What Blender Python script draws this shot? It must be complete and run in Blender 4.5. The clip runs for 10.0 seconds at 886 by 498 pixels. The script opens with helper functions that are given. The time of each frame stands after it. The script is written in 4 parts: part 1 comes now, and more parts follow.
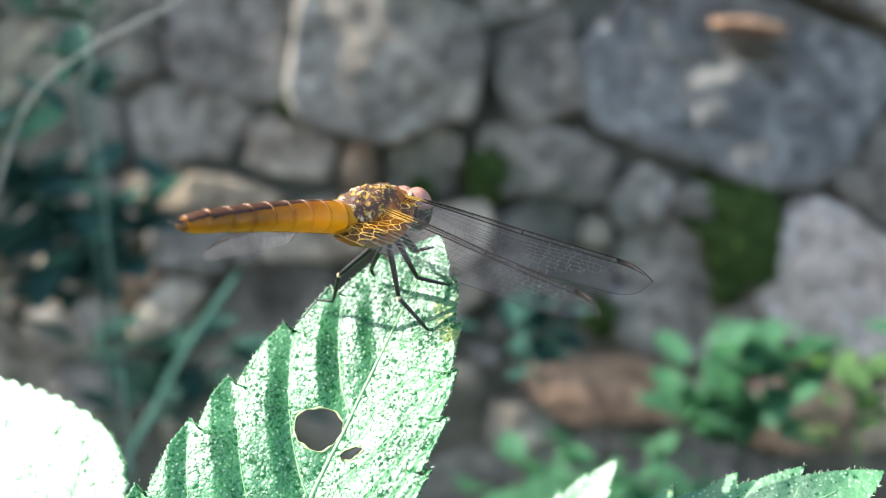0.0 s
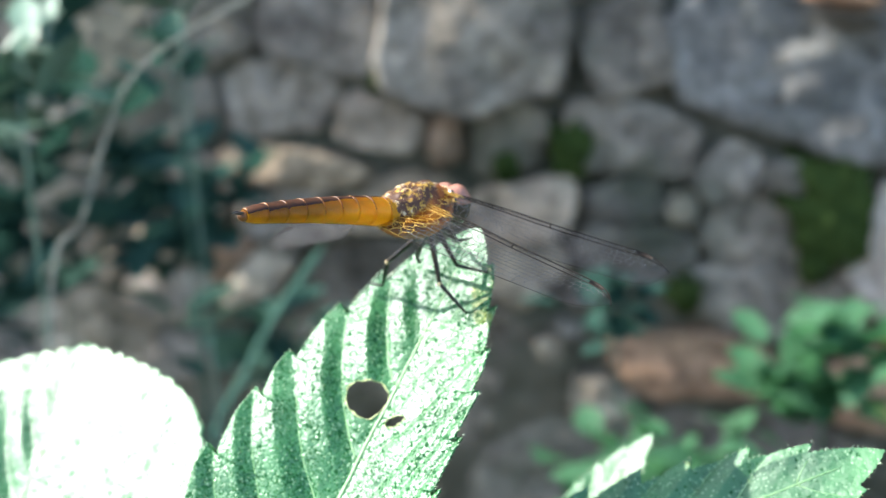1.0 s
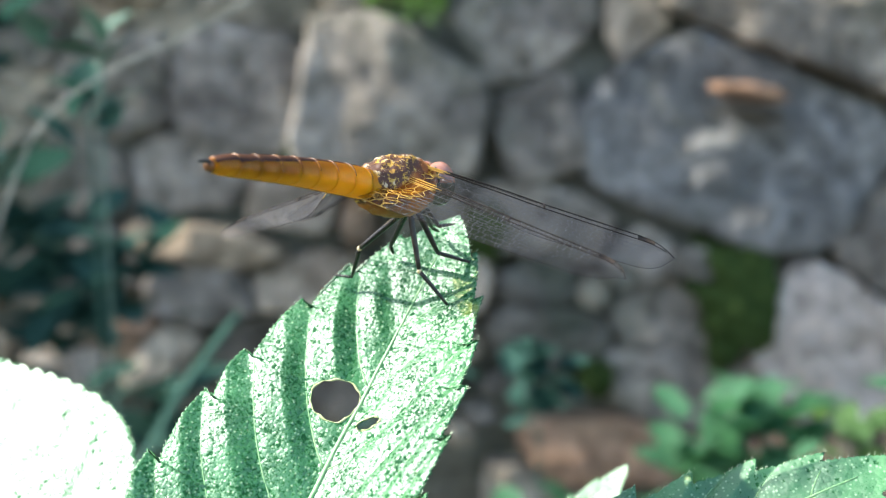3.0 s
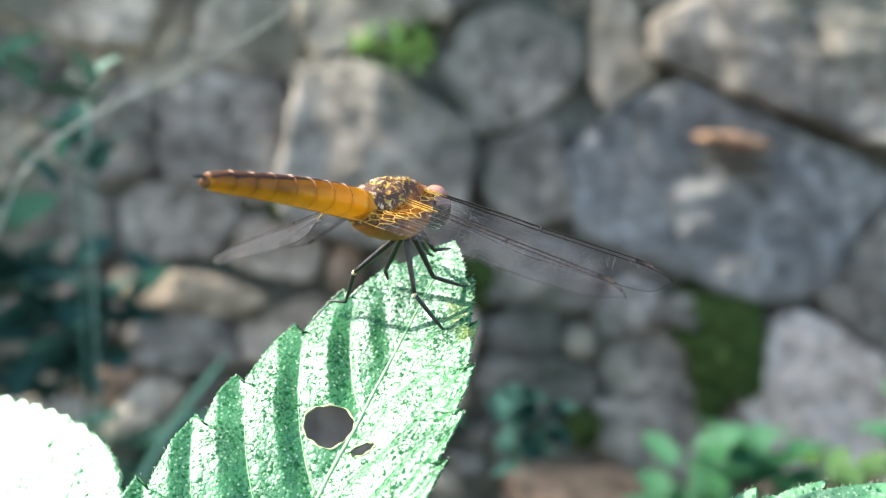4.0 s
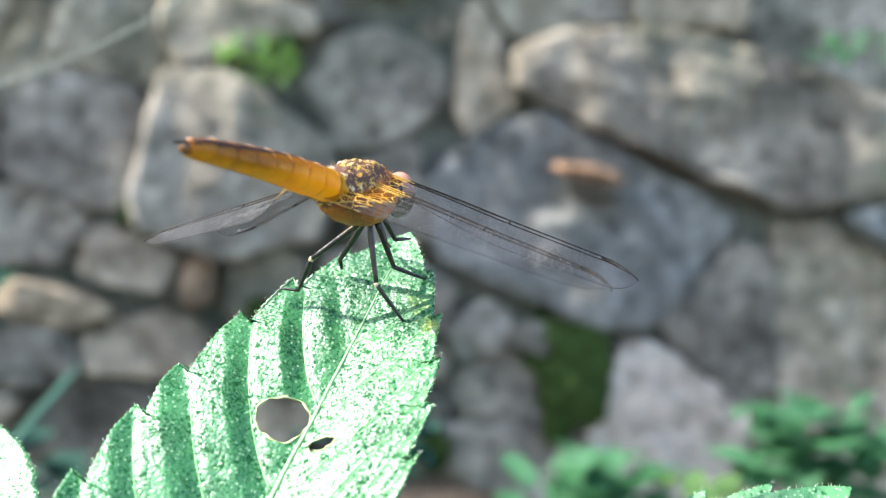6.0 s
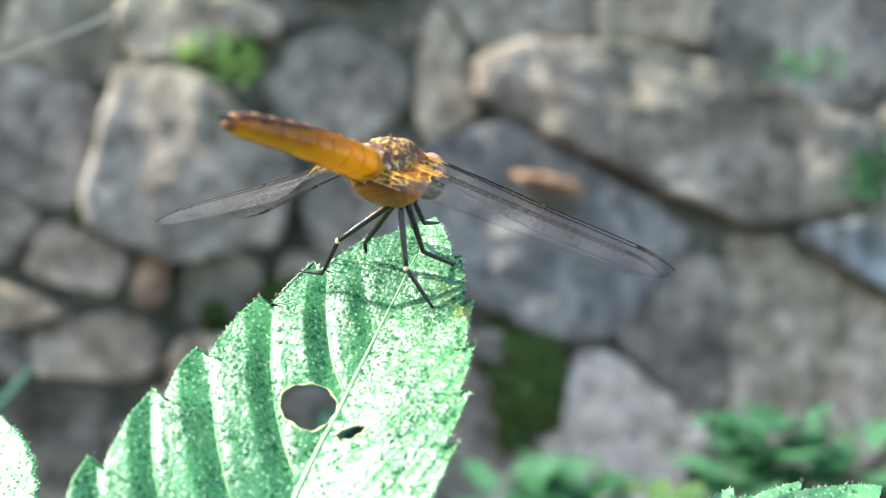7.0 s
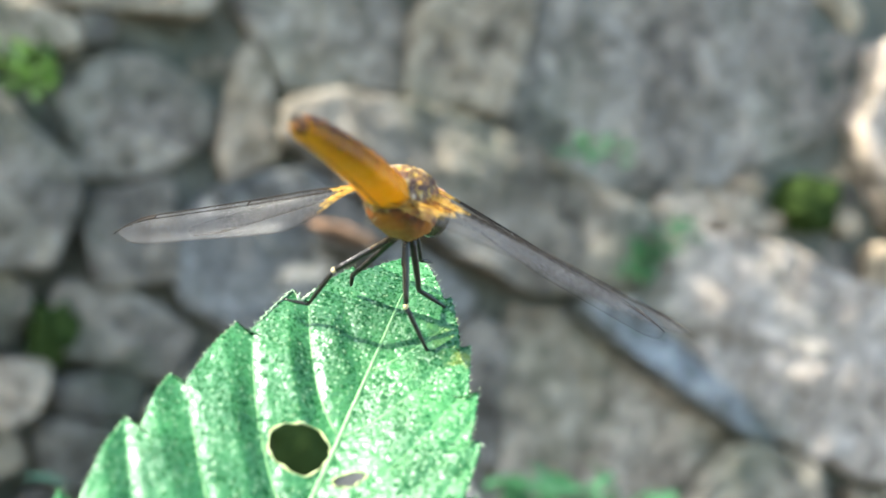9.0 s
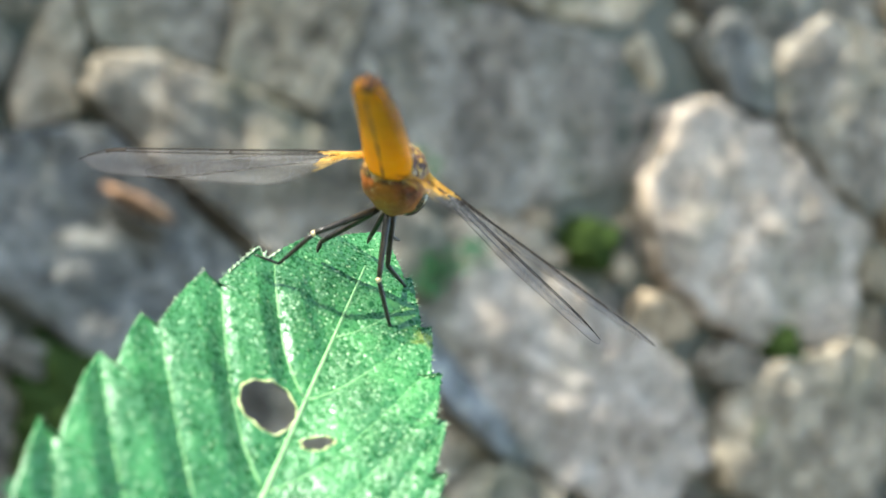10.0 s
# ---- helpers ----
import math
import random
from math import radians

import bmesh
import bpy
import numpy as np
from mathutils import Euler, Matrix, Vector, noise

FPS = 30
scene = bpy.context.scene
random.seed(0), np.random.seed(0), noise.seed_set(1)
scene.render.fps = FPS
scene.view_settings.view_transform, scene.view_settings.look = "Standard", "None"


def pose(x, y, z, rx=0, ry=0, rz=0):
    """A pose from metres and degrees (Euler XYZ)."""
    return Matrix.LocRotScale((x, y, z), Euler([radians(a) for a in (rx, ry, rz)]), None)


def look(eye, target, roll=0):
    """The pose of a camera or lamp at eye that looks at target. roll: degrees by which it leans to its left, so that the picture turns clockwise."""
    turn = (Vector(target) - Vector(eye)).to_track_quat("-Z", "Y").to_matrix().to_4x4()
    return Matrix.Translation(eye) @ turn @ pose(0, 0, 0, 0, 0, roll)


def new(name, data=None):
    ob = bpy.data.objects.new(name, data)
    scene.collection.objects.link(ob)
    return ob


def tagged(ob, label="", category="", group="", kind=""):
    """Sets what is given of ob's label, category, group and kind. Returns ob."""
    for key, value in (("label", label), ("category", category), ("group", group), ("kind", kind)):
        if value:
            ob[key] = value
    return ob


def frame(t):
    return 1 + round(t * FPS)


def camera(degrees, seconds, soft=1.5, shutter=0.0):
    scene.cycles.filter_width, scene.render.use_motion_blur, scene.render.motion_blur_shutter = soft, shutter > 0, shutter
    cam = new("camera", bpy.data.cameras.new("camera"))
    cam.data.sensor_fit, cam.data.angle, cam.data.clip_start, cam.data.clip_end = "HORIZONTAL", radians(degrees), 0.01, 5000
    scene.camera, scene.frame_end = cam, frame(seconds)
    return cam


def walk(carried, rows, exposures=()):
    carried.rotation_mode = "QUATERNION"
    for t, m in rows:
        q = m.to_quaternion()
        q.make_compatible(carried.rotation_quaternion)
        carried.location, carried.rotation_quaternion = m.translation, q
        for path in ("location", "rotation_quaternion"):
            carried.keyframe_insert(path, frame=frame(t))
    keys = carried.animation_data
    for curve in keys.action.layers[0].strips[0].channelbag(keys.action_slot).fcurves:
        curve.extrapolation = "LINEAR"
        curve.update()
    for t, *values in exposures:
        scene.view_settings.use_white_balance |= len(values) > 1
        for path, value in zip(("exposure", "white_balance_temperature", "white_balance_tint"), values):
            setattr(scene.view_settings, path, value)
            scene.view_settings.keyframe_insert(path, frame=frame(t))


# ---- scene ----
cam = camera(46.0, 10.0, soft=1.2)
PATH = [
    (0, (0.0332, 0.0532, 0.6373), (-0.0143, 2.0279, 0.3242), -0.21),
    (0.5, (0.0355, 0.0527, 0.6384), (-0.0113, 2.0267, 0.3200), -0.03),
    (1, (0.0407, 0.0402, 0.6420), (-0.1788, 1.9942, 0.2766), -0.50),
    (1.5, (0.0355, 0.0460, 0.6361), (-0.1042, 2.0132, 0.3034), 0.40),
    (2, (0.0306, 0.0527, 0.6324), (-0.0093, 2.0377, 0.3909), 1.07),
    (2.5, (0.0306, 0.0512, 0.6294), (-0.0178, 2.0371, 0.3970), 1.11),
    (4, (0.0291, 0.0528, 0.6229), (0.0135, 2.0507, 0.5328), 1.34),
    (4.5, (0.0423, 0.0407, 0.6275), (-0.2308, 2.0146, 0.4566), -1.61),
    (5, (0.0432, 0.0456, 0.6249), (-0.1459, 2.0295, 0.4571), -2.46),
    (5.5, (0.0266, 0.0448, 0.6296), (0.0552, 2.0410, 0.5090), -0.03),
    (6, (0.0157, 0.0576, 0.6182), (0.2920, 2.0382, 0.5871), 4.00),
    (7.5, (0.0017, 0.0664, 0.6145), (0.4547, 2.0144, 0.6327), 6.20),
    (8, (-0.0081, 0.0743, 0.6145), (0.6639, 1.9530, 0.7508), 9.26),
    (8.5, (-0.0155, 0.0780, 0.6088), (0.7986, 1.8962, 0.7866), 11.93),
    (9, (-0.0140, 0.0762, 0.6101), (0.7539, 1.9166, 0.7623), 10.31),
    (9.5, (-0.0208, 0.0825, 0.6098), (0.7669, 1.9134, 0.7747), 11.54),
    (10, (-0.0315, 0.0846, 0.6028), (1.0894, 1.7205, 0.8624), 17.71),
]
# stops, kelvin and tint
EXPOSURE = ((0.0, 1.64, 6500, 10), (0.5, 1.7, 6500, 10), (1.0, 1.58, 6500, 10), (1.5, 1.43, 6500, 10), (2.5, 1.46, 6500, 10), (4.0, 1.8, 6500, 10), (4.5, 1.58, 6500, 10), (5.0, 1.53, 6500, 10), (5.5, 1.85, 6500, 10),
            (6.5, 1.95, 6550, 10), (7.5, 1.92, 6600, 9), (8.5, 2.0, 6700, 7), (9.0, 1.94, 6700, 6), (10.0, 1.74, 6800, 4))
walk(cam, [(t, look(eye, target, roll)) for t, eye, target, roll in PATH], exposures=EXPOSURE)
# the phone's shallow depth of field, focused on the perch
cam.data.dof.use_dof = True
cam.data.dof.focus_distance = 0.121
cam.data.dof.aperture_fstop = 18.5

# ---- light ----
SUN = Vector((-0.72, -0.01, 0.69)).normalized()
world = bpy.data.worlds.new("sky")
scene.world = world
world.use_nodes = True
wn, wl = world.node_tree.nodes, world.node_tree.links
sky = wn.new("ShaderNodeTexSky")
sky.sky_type = "NISHITA"
sky.sun_disc = False
sky.sun_elevation = math.asin(SUN.z)
sky.sun_rotation = math.atan2(SUN.x, SUN.y)
wn["Background"].inputs["Strength"].default_value = 0.15
wl.new(sky.outputs["Color"], wn["Background"].inputs["Color"])
lamp = bpy.data.lights.new("sun", "SUN")
lamp.energy, lamp.angle, lamp.color = 3.8, radians(0.5), (1.0, 0.95, 0.86)
sun = new("sun", lamp)
sun.matrix_world = look(SUN * 5, (0, 0, 0))



# ---- materials ----
def material(name, rough=0.6, metal=0.0, spec=0.5):
    mat = bpy.data.materials.new(name)
    mat.use_nodes = True
    n, l = mat.node_tree.nodes, mat.node_tree.links
    b = n["Principled BSDF"]
    b.inputs["Roughness"].default_value = rough
    b.inputs["Metallic"].default_value = metal
    b.inputs["Specular IOR Level"].default_value = spec
    return mat, n, l, b


def coords(n, l, scale=1.0):
    tc, mp = n.new("ShaderNodeTexCoord"), n.new("ShaderNodeMapping")
    mp.inputs["Scale"].default_value = (scale, scale, scale)
    l.new(tc.outputs["Object"], mp.inputs["Vector"])
    return mp.outputs["Vector"]


def noise_tex(n, l, vec, scale, detail=4.0, rough=0.55):
    t = n.new("ShaderNodeTexNoise")
    t.inputs["Scale"].default_value, t.inputs["Detail"].default_value, t.inputs["Roughness"].default_value = scale, detail, rough
    l.new(vec, t.inputs["Vector"])
    return t.outputs["Fac"]


def ramp(n, l, fac, stops):
    r = n.new("ShaderNodeValToRGB")
    while len(r.color_ramp.elements) < len(stops):
        r.color_ramp.elements.new(0.5)
    for e, (p, c) in zip(r.color_ramp.elements, stops):
        e.position, e.color = p, (*c, 1.0)
    l.new(fac, r.inputs["Fac"])
    return r.outputs["Color"]


def mix(n, l, fac, a, b, kind="MIX"):
    m = n.new("ShaderNodeMix")
    m.data_type, m.blend_type = "RGBA", kind
    for key, v in (("Factor", fac), ("A", a), ("B", b)):
        sock = [s for s in m.inputs if s.name == key and s.enabled][0] if key == "Factor" else [s for s in m.inputs if s.name == key and s.type == "RGBA"][0]
        if hasattr(v, "is_linked"):
            l.new(v, sock)
        elif key == "Factor":
            sock.default_value = v
        else:
            sock.default_value = (*v, 1.0)
    return [s for s in m.outputs if s.type == "RGBA"][0]


def bump(n, l, b, height, strength, distance):
    bp = n.new("ShaderNodeBump")
    bp.inputs["Strength"].default_value, bp.inputs["Distance"].default_value = strength, distance
    l.new(height, bp.inputs["Height"])
    l.new(bp.outputs["Normal"], b.inputs["Normal"])


def add_value(n, l, a, b, kind="ADD"):
    m = n.new("ShaderNodeMath")
    m.operation = kind
    for k, v in enumerate((a, b)):
        if hasattr(v, "is_linked"):
            l.new(v, m.inputs[k])
        else:
            m.inputs[k].default_value = v
    return m.outputs[0]


def stone_material(name, dark, mid, light):
    mat, n, l, b = material(name, 0.85, 0.0, 0.3)
    dark, mid, light = ((r, g, blue * 1.04) for r, g, blue in (dark, mid, light))
    v = coords(n, l)
    info = n.new("ShaderNodeObjectInfo")
    shift = n.new("ShaderNodeVectorMath")
    shift.operation = "ADD"
    l.new(v, shift.inputs[0])
    l.new(info.outputs["Location"], shift.inputs[1])
    v = shift.outputs["Vector"]
    big, mid_grain, fine = noise_tex(n, l, v, 9.0, 5.0, 0.65), noise_tex(n, l, v, 38.0, 6.0, 0.72), noise_tex(n, l, v, 95.0, 8.0, 0.75)
    base = ramp(n, l, big, ((0.36, dark), (0.5, mid), (0.62, light)))
    blotch = ramp(n, l, mid_grain, ((0.37, (0.36, 0.36, 0.33)), (0.46, (0.80, 0.79, 0.77)), (0.54, (1.0, 1.0, 1.0)), (0.63, (1.42, 1.38, 1.30))))
    grain = ramp(n, l, fine, ((0.34, (0.5, 0.5, 0.48)), (0.5, (0.92, 0.92, 0.92)), (0.62, (1.0, 1.0, 1.0))))
    col = mix(n, l, 1.0, mix(n, l, 1.0, base, blotch, "MULTIPLY"), grain, "MULTIPLY")
    tone = ramp(n, l, info.outputs["Random"], ((0.0, (0.98, 0.96, 0.93)), (1.0, (1.22, 1.17, 1.08))))
    col = mix(n, l, 1.0, col, tone, "MULTIPLY")
    # thin algae film in patches
    film = ramp(n, l, noise_tex(n, l, v, 5.0, 4.0, 0.6), ((0.52, (0, 0, 0)), (0.72, (0.55, 0.55, 0.55))))
    l.new(mix(n, l, film, col, (0.10, 0.125, 0.075)), b.inputs["Base Color"])
    bump(n, l, b, mid_grain, 0.9, 0.012)
    return mat


STONE = {
    "grey": stone_material("grey_stone", (0.236, 0.208, 0.161), (0.401, 0.353, 0.270), (0.613, 0.545, 0.425)),
    "brown": stone_material("brown_stone", (0.236, 0.187, 0.130), (0.412, 0.332, 0.235), (0.589, 0.481, 0.348)),
    "blue": stone_material("blue_grey_stone", (0.125, 0.131, 0.126), (0.235, 0.238, 0.228), (0.310, 0.312, 0.298)),
    "pale": stone_material("pale_stone", (0.330, 0.270, 0.205), (0.500, 0.420, 0.325), (0.640, 0.560, 0.450)),
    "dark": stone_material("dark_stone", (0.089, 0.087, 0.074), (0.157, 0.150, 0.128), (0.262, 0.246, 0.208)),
    "peach": stone_material("peach_stone", (0.280, 0.182, 0.122), (0.410, 0.285, 0.200), (0.520, 0.385, 0.280)),
    "sky": stone_material("smooth_blue_grey_stone", (0.190, 0.215, 0.235), (0.300, 0.335, 0.355), (0.395, 0.435, 0.460)),
    "chalk": stone_material("pale_sunny_stone", (0.410, 0.350, 0.292), (0.600, 0.522, 0.440), (0.710, 0.640, 0.560)),
    "dim": stone_material("dim_brown_stone", (0.120, 0.110, 0.092), (0.215, 0.195, 0.162), (0.330, 0.300, 0.252)),
    "ash": stone_material("ash_grey_stone", (0.185, 0.168, 0.142), (0.315, 0.288, 0.245), (0.470, 0.435, 0.375)),
    "dun": stone_material("dun_stone", (0.150, 0.135, 0.110), (0.262, 0.237, 0.195), (0.385, 0.350, 0.295)),
    "red": stone_material("reddish_stone", (0.234, 0.148, 0.095), (0.386, 0.249, 0.164), (0.514, 0.360, 0.242)),
}


def simple_material(name, c1, c2, scale, rough=0.6, spec=0.5, rel=0.3, dist=0.0005):
    mat, n, l, b = material(name, rough, 0.0, spec)
    v = coords(n, l)
    f = noise_tex(n, l, v, scale, 5.0, 0.6)
    l.new(ramp(n, l, f, ((0.35, c1), (0.65, c2))), b.inputs["Base Color"])
    bump(n, l, b, noise_tex(n, l, v, scale * 4, 3.0), rel, dist)
    return mat


SOIL = simple_material("dark_soil", (0.025, 0.024, 0.02), (0.07, 0.06, 0.048), 20, 0.95, 0.2, 0.8, 0.01)
MORTAR = simple_material("earth_mortar", (0.090, 0.103, 0.082), (0.22, 0.215, 0.178), 9, 0.95, 0.2, 0.9, 0.02)
MOSS = simple_material("green_moss", (0.022, 0.042, 0.010), (0.058, 0.092, 0.024), 60, 0.95, 0.1, 0.9, 0.004)
HERB = simple_material("herb_green", (0.045, 0.13, 0.065), (0.085, 0.22, 0.115), 50, 0.6, 0.2)
LIME_HERB = simple_material("yellow_green_leaf", (0.065, 0.135, 0.045), (0.11, 0.20, 0.07), 50, 0.6, 0.2)
PALE_HERB = simple_material("pale_green_leaf", (0.075, 0.15, 0.105), (0.14, 0.24, 0.18), 50, 0.5, 0.4)
# shade is put into this dark teal; the sun still reaches these leaves
SHADE_HERB = simple_material("teal_leaf_with_shade", (0.034, 0.090, 0.072), (0.060, 0.136, 0.108), 40, 0.85, 0.1)
for thin_leaf, through_colour in ((HERB, (0.10, 0.30, 0.13)), (LIME_HERB, (0.14, 0.28, 0.07)), (SHADE_HERB, (0.032, 0.094, 0.070))):
    nodes, links = thin_leaf.node_tree.nodes, thin_leaf.node_tree.links
    glow, both = nodes.new("ShaderNodeBsdfTranslucent"), nodes.new("ShaderNodeMixShader")
    glow.inputs["Color"].default_value = (*through_colour, 1)
    both.inputs["Fac"].default_value = 0.4
    links.new(nodes["Principled BSDF"].outputs[0], both.inputs[1])
    links.new(glow.outputs[0], both.inputs[2])
    links.new(both.outputs[0], nodes["Material Output"].inputs["Surface"])
TWIG = simple_material("pale_twig", (0.17, 0.19, 0.16), (0.28, 0.30, 0.26), 120, 0.7, 0.3)
STEM = simple_material("green_stem", (0.09, 0.16, 0.05), (0.16, 0.24, 0.09), 200, 0.5, 0.5)


def leaf_material(name="rough_green_leaf", spot=None, low=0.445, high=0.485, shine=0.40, rough=0.5):
    """Rough leaf skin: glossy raised pebbles between dull grooves and pits."""
    mat, n, l, b = material(name, 0.34, 0.0, 1.0)
    b.inputs["IOR"].default_value = 1.5
    b.inputs["Specular Tint"].default_value = (0.90, 1.0, 0.98, 1.0)
    v = coords(n, l)
    patch = noise_tex(n, l, v, 130.0, 4.0)
    cell, pit = n.new("ShaderNodeTexVoronoi"), n.new("ShaderNodeTexVoronoi")
    cell.inputs["Scale"].default_value, pit.inputs["Scale"].default_value = 1950.0, 620.0
    l.new(v, cell.inputs["Vector"])
    l.new(v, pit.inputs["Vector"])
    fleck = add_value(n, l, noise_tex(n, l, v, 2500.0, 5.0, 0.75), add_value(n, l, add_value(n, l, noise_tex(n, l, v, 260.0, 3.0), -0.5), 0.22, "MULTIPLY"))
    hollow = add_value(n, l, add_value(n, l, 0.24, pit.outputs["Distance"], "SUBTRACT"), 0.0, "MAXIMUM")
    fleck = add_value(n, l, fleck, add_value(n, l, hollow, 1.4, "MULTIPLY"), "SUBTRACT")
    base = ramp(n, l, patch, ((0.3, (0.019, 0.099, 0.029)), (0.6, (0.032, 0.168, 0.044)), (0.8, (0.056, 0.24, 0.062))))
    # the small shadows in grooves and pits, darkened into the colour
    groove_shade = ramp(n, l, fleck, ((low - 0.05, (0.42, 0.52, 0.66)), (high, (1.0, 1.0, 1.0))))
    colour = mix(n, l, 1.0, base, groove_shade, "MULTIPLY")
    wart_glint = n.new("ShaderNodeTexVoronoi")
    wart_glint.inputs["Scale"].default_value = 1500.0
    l.new(v, wart_glint.inputs["Vector"])
    # highlights on the warts painted as pale dots; the bump below raises them too
    colour = mix(n, l, ramp(n, l, wart_glint.outputs["Distance"], ((0.12, (0.44, 0.44, 0.44)), (0.30, (0, 0, 0)))), colour, (0.42, 0.62, 0.36))
    if spot:
        far = n.new("ShaderNodeVectorMath")
        far.operation = "DISTANCE"
        far.inputs[1].default_value = spot
        l.new(v, far.inputs[0])
        wobble = add_value(n, l, add_value(n, l, add_value(n, l, far.outputs["Value"], 430.0, "MULTIPLY"), -0.25), noise_tex(n, l, v, 900.0, 4.0))
        colour = mix(n, l, ramp(n, l, wobble, ((0.5, (1, 1, 1)), (1.0, (0, 0, 0)))), colour, (0.22, 0.28, 0.06))
    l.new(colour, b.inputs["Base Color"])
    for socket, lo, hi in (("Roughness", 0.65, shine), ("Specular IOR Level", 0.08, 1.0)):
        span = n.new("ShaderNodeMapRange")
        span.inputs["From Min"].default_value, span.inputs["From Max"].default_value = low, high
        span.inputs["To Min"].default_value, span.inputs["To Max"].default_value = lo, hi
        l.new(fleck, span.inputs["Value"])
        l.new(span.outputs["Result"], b.inputs[socket])
    pebble = add_value(n, l, add_value(n, l, cell.outputs["Distance"], 2.0, "POWER"), 0.8, "MULTIPLY")
    dome = add_value(n, l, add_value(n, l, 0.34, wart_glint.outputs["Distance"], "SUBTRACT"), 0.0, "MAXIMUM")
    pebble = add_value(n, l, pebble, add_value(n, l, dome, 1.6, "MULTIPLY"), "SUBTRACT")
    bump(n, l, b, add_value(n, l, add_value(n, l, fleck, 0.35, "MULTIPLY"), pebble, "SUBTRACT"), rough, 0.00018)
    return mat


PITTED_LEAF = leaf_material("pitted_green_leaf", None, 0.34, 0.41, 0.55, 0.3)
GLARE_LEAF = leaf_material("smooth_green_leaf", None, 0.39, 0.47, 0.41)
SPOTTED_LEAF = leaf_material("yellow_spotted_leaf", (0.0090, -0.0135, 0.0))
RIB = simple_material("pale_leaf_rib", (0.15, 0.34, 0.13), (0.26, 0.44, 0.21), 900, 0.4, 0.5, 0.3, 0.0001)
BRISTLE = simple_material("pale_bristle", (0.35, 0.48, 0.30), (0.55, 0.66, 0.45), 900, 0.4, 0.5, 0.2, 0.0001)
RIM = simple_material("dry_hole_rim", (0.36, 0.42, 0.17), (0.56, 0.60, 0.32), 1500, 0.7, 0.3, 0.4, 0.0001)


def part(name, data, mat, parent=None, label="", at=None, smooth=True):
    """One mesh object from a bmesh or from (vertices, faces), under a thing or a part."""
    me = bpy.data.meshes.new(name)
    if isinstance(data, tuple):
        me.from_pydata([tuple(p) for p in data[0]], [], [tuple(f) for f in data[1]])
    else:
        data.to_mesh(me)
        data.free()
    me.materials.append(mat)
    me.polygons.foreach_set("use_smooth", [smooth] * len(me.polygons))
    ob = new(name, me)
    if parent is not None:
        ob.parent = parent
    if at is not None:
        ob.location = at
    if label:
        tagged(ob, label)
    return ob


def thing(name, at, label, category, group="", kind=""):
    ob = new(name)
    ob.location = at
    return tagged(ob, label, category, group, kind)


def tube(points, radii, sides=8, squash=1.0):
    """A capped tube along points, with a radius at each."""
    pts = [Vector(p) for p in points]
    verts, faces = [], []
    side = None
    for i, p in enumerate(pts):
        d = (pts[min(i + 1, len(pts) - 1)] - pts[max(i - 1, 0)]).normalized()
        if side is None:
            side = d.cross(Vector((0.31, 0.2, 0.93)))
            if side.length < 0.1:
                side = d.cross(Vector((1, 0, 0)))
        side = (side - d * side.dot(d)).normalized()
        up = side.cross(d)
        for k in range(sides):
            a = 2 * math.pi * k / sides
            verts.append(p + (side * math.cos(a) + up * math.sin(a) * squash) * radii[i])
    for i in range(len(pts) - 1):
        for k in range(sides):
            a, b = i * sides + k, i * sides + (k + 1) % sides
            faces.append((a, b, b + sides, a + sides))
    faces.append(tuple(range(sides - 1, -1, -1)))
    faces.append(tuple(range((len(pts) - 1) * sides, len(pts) * sides)))
    return verts, faces


def smooth_line(points, count):
    """Catmull-Rom points along a line."""
    p = [Vector(q) for q in points]
    p = [p[0] * 2 - p[1]] + p + [p[-1] * 2 - p[-2]]
    out = []
    spans = len(p) - 3
    for i in range(count):
        s = i / (count - 1) * spans
        k = min(int(s), spans - 1)
        f = s - k
        a, b, c, d = p[k:k + 4]
        out.append(0.5 * (2 * b + (c - a) * f + (2 * a - 5 * b + 4 * c - d) * f * f + (3 * b - a - 3 * c + d) * f ** 3))
    return out


def join(*pieces):
    verts, faces = [], []
    for v, f in pieces:
        k = len(verts)
        verts += list(v)
        faces += [tuple(i + k for i in q) for q in f]
    return verts, faces


# ---- the ground and the wall ----
def ground():
    n = 40
    verts = [(((i / n) - 0.5) * 60, ((j / n) - 0.5) * 60, 0.02 * noise.noise((i * 0.7, j * 0.7, 0))) for j in range(n + 1) for i in range(n + 1)]
    faces = [(j * (n + 1) + i, j * (n + 1) + i + 1, (j + 1) * (n + 1) + i + 1, (j + 1) * (n + 1) + i) for j in range(n) for i in range(n)]
    tagged(part("ground", (verts, faces), SOIL), "dark bare garden soil at the foot of the wall", "ground", kind="structure")


ground()
WALL_Y = 1.25
bm = bmesh.new()
bmesh.ops.create_cube(bm, size=1.0, matrix=Matrix.Translation((0.5, WALL_Y + 0.232, 1.12)) @ Matrix.Diagonal((4.15, 0.4, 2.3, 1)))
WALL = tagged(part("wall_north", bm, MORTAR), "rubble retaining wall of grey and brown stones with dark earth joints", "wall", kind="structure")
PLACED = []


def stone(x, z, w, h, turn=0, tone="grey", out=0.0):
    """Notes a stone of the wall: its middle, about its width and height, its tilt and its colour."""
    PLACED.append((x, z, w / 2, h / 2, radians(turn), tone, out))


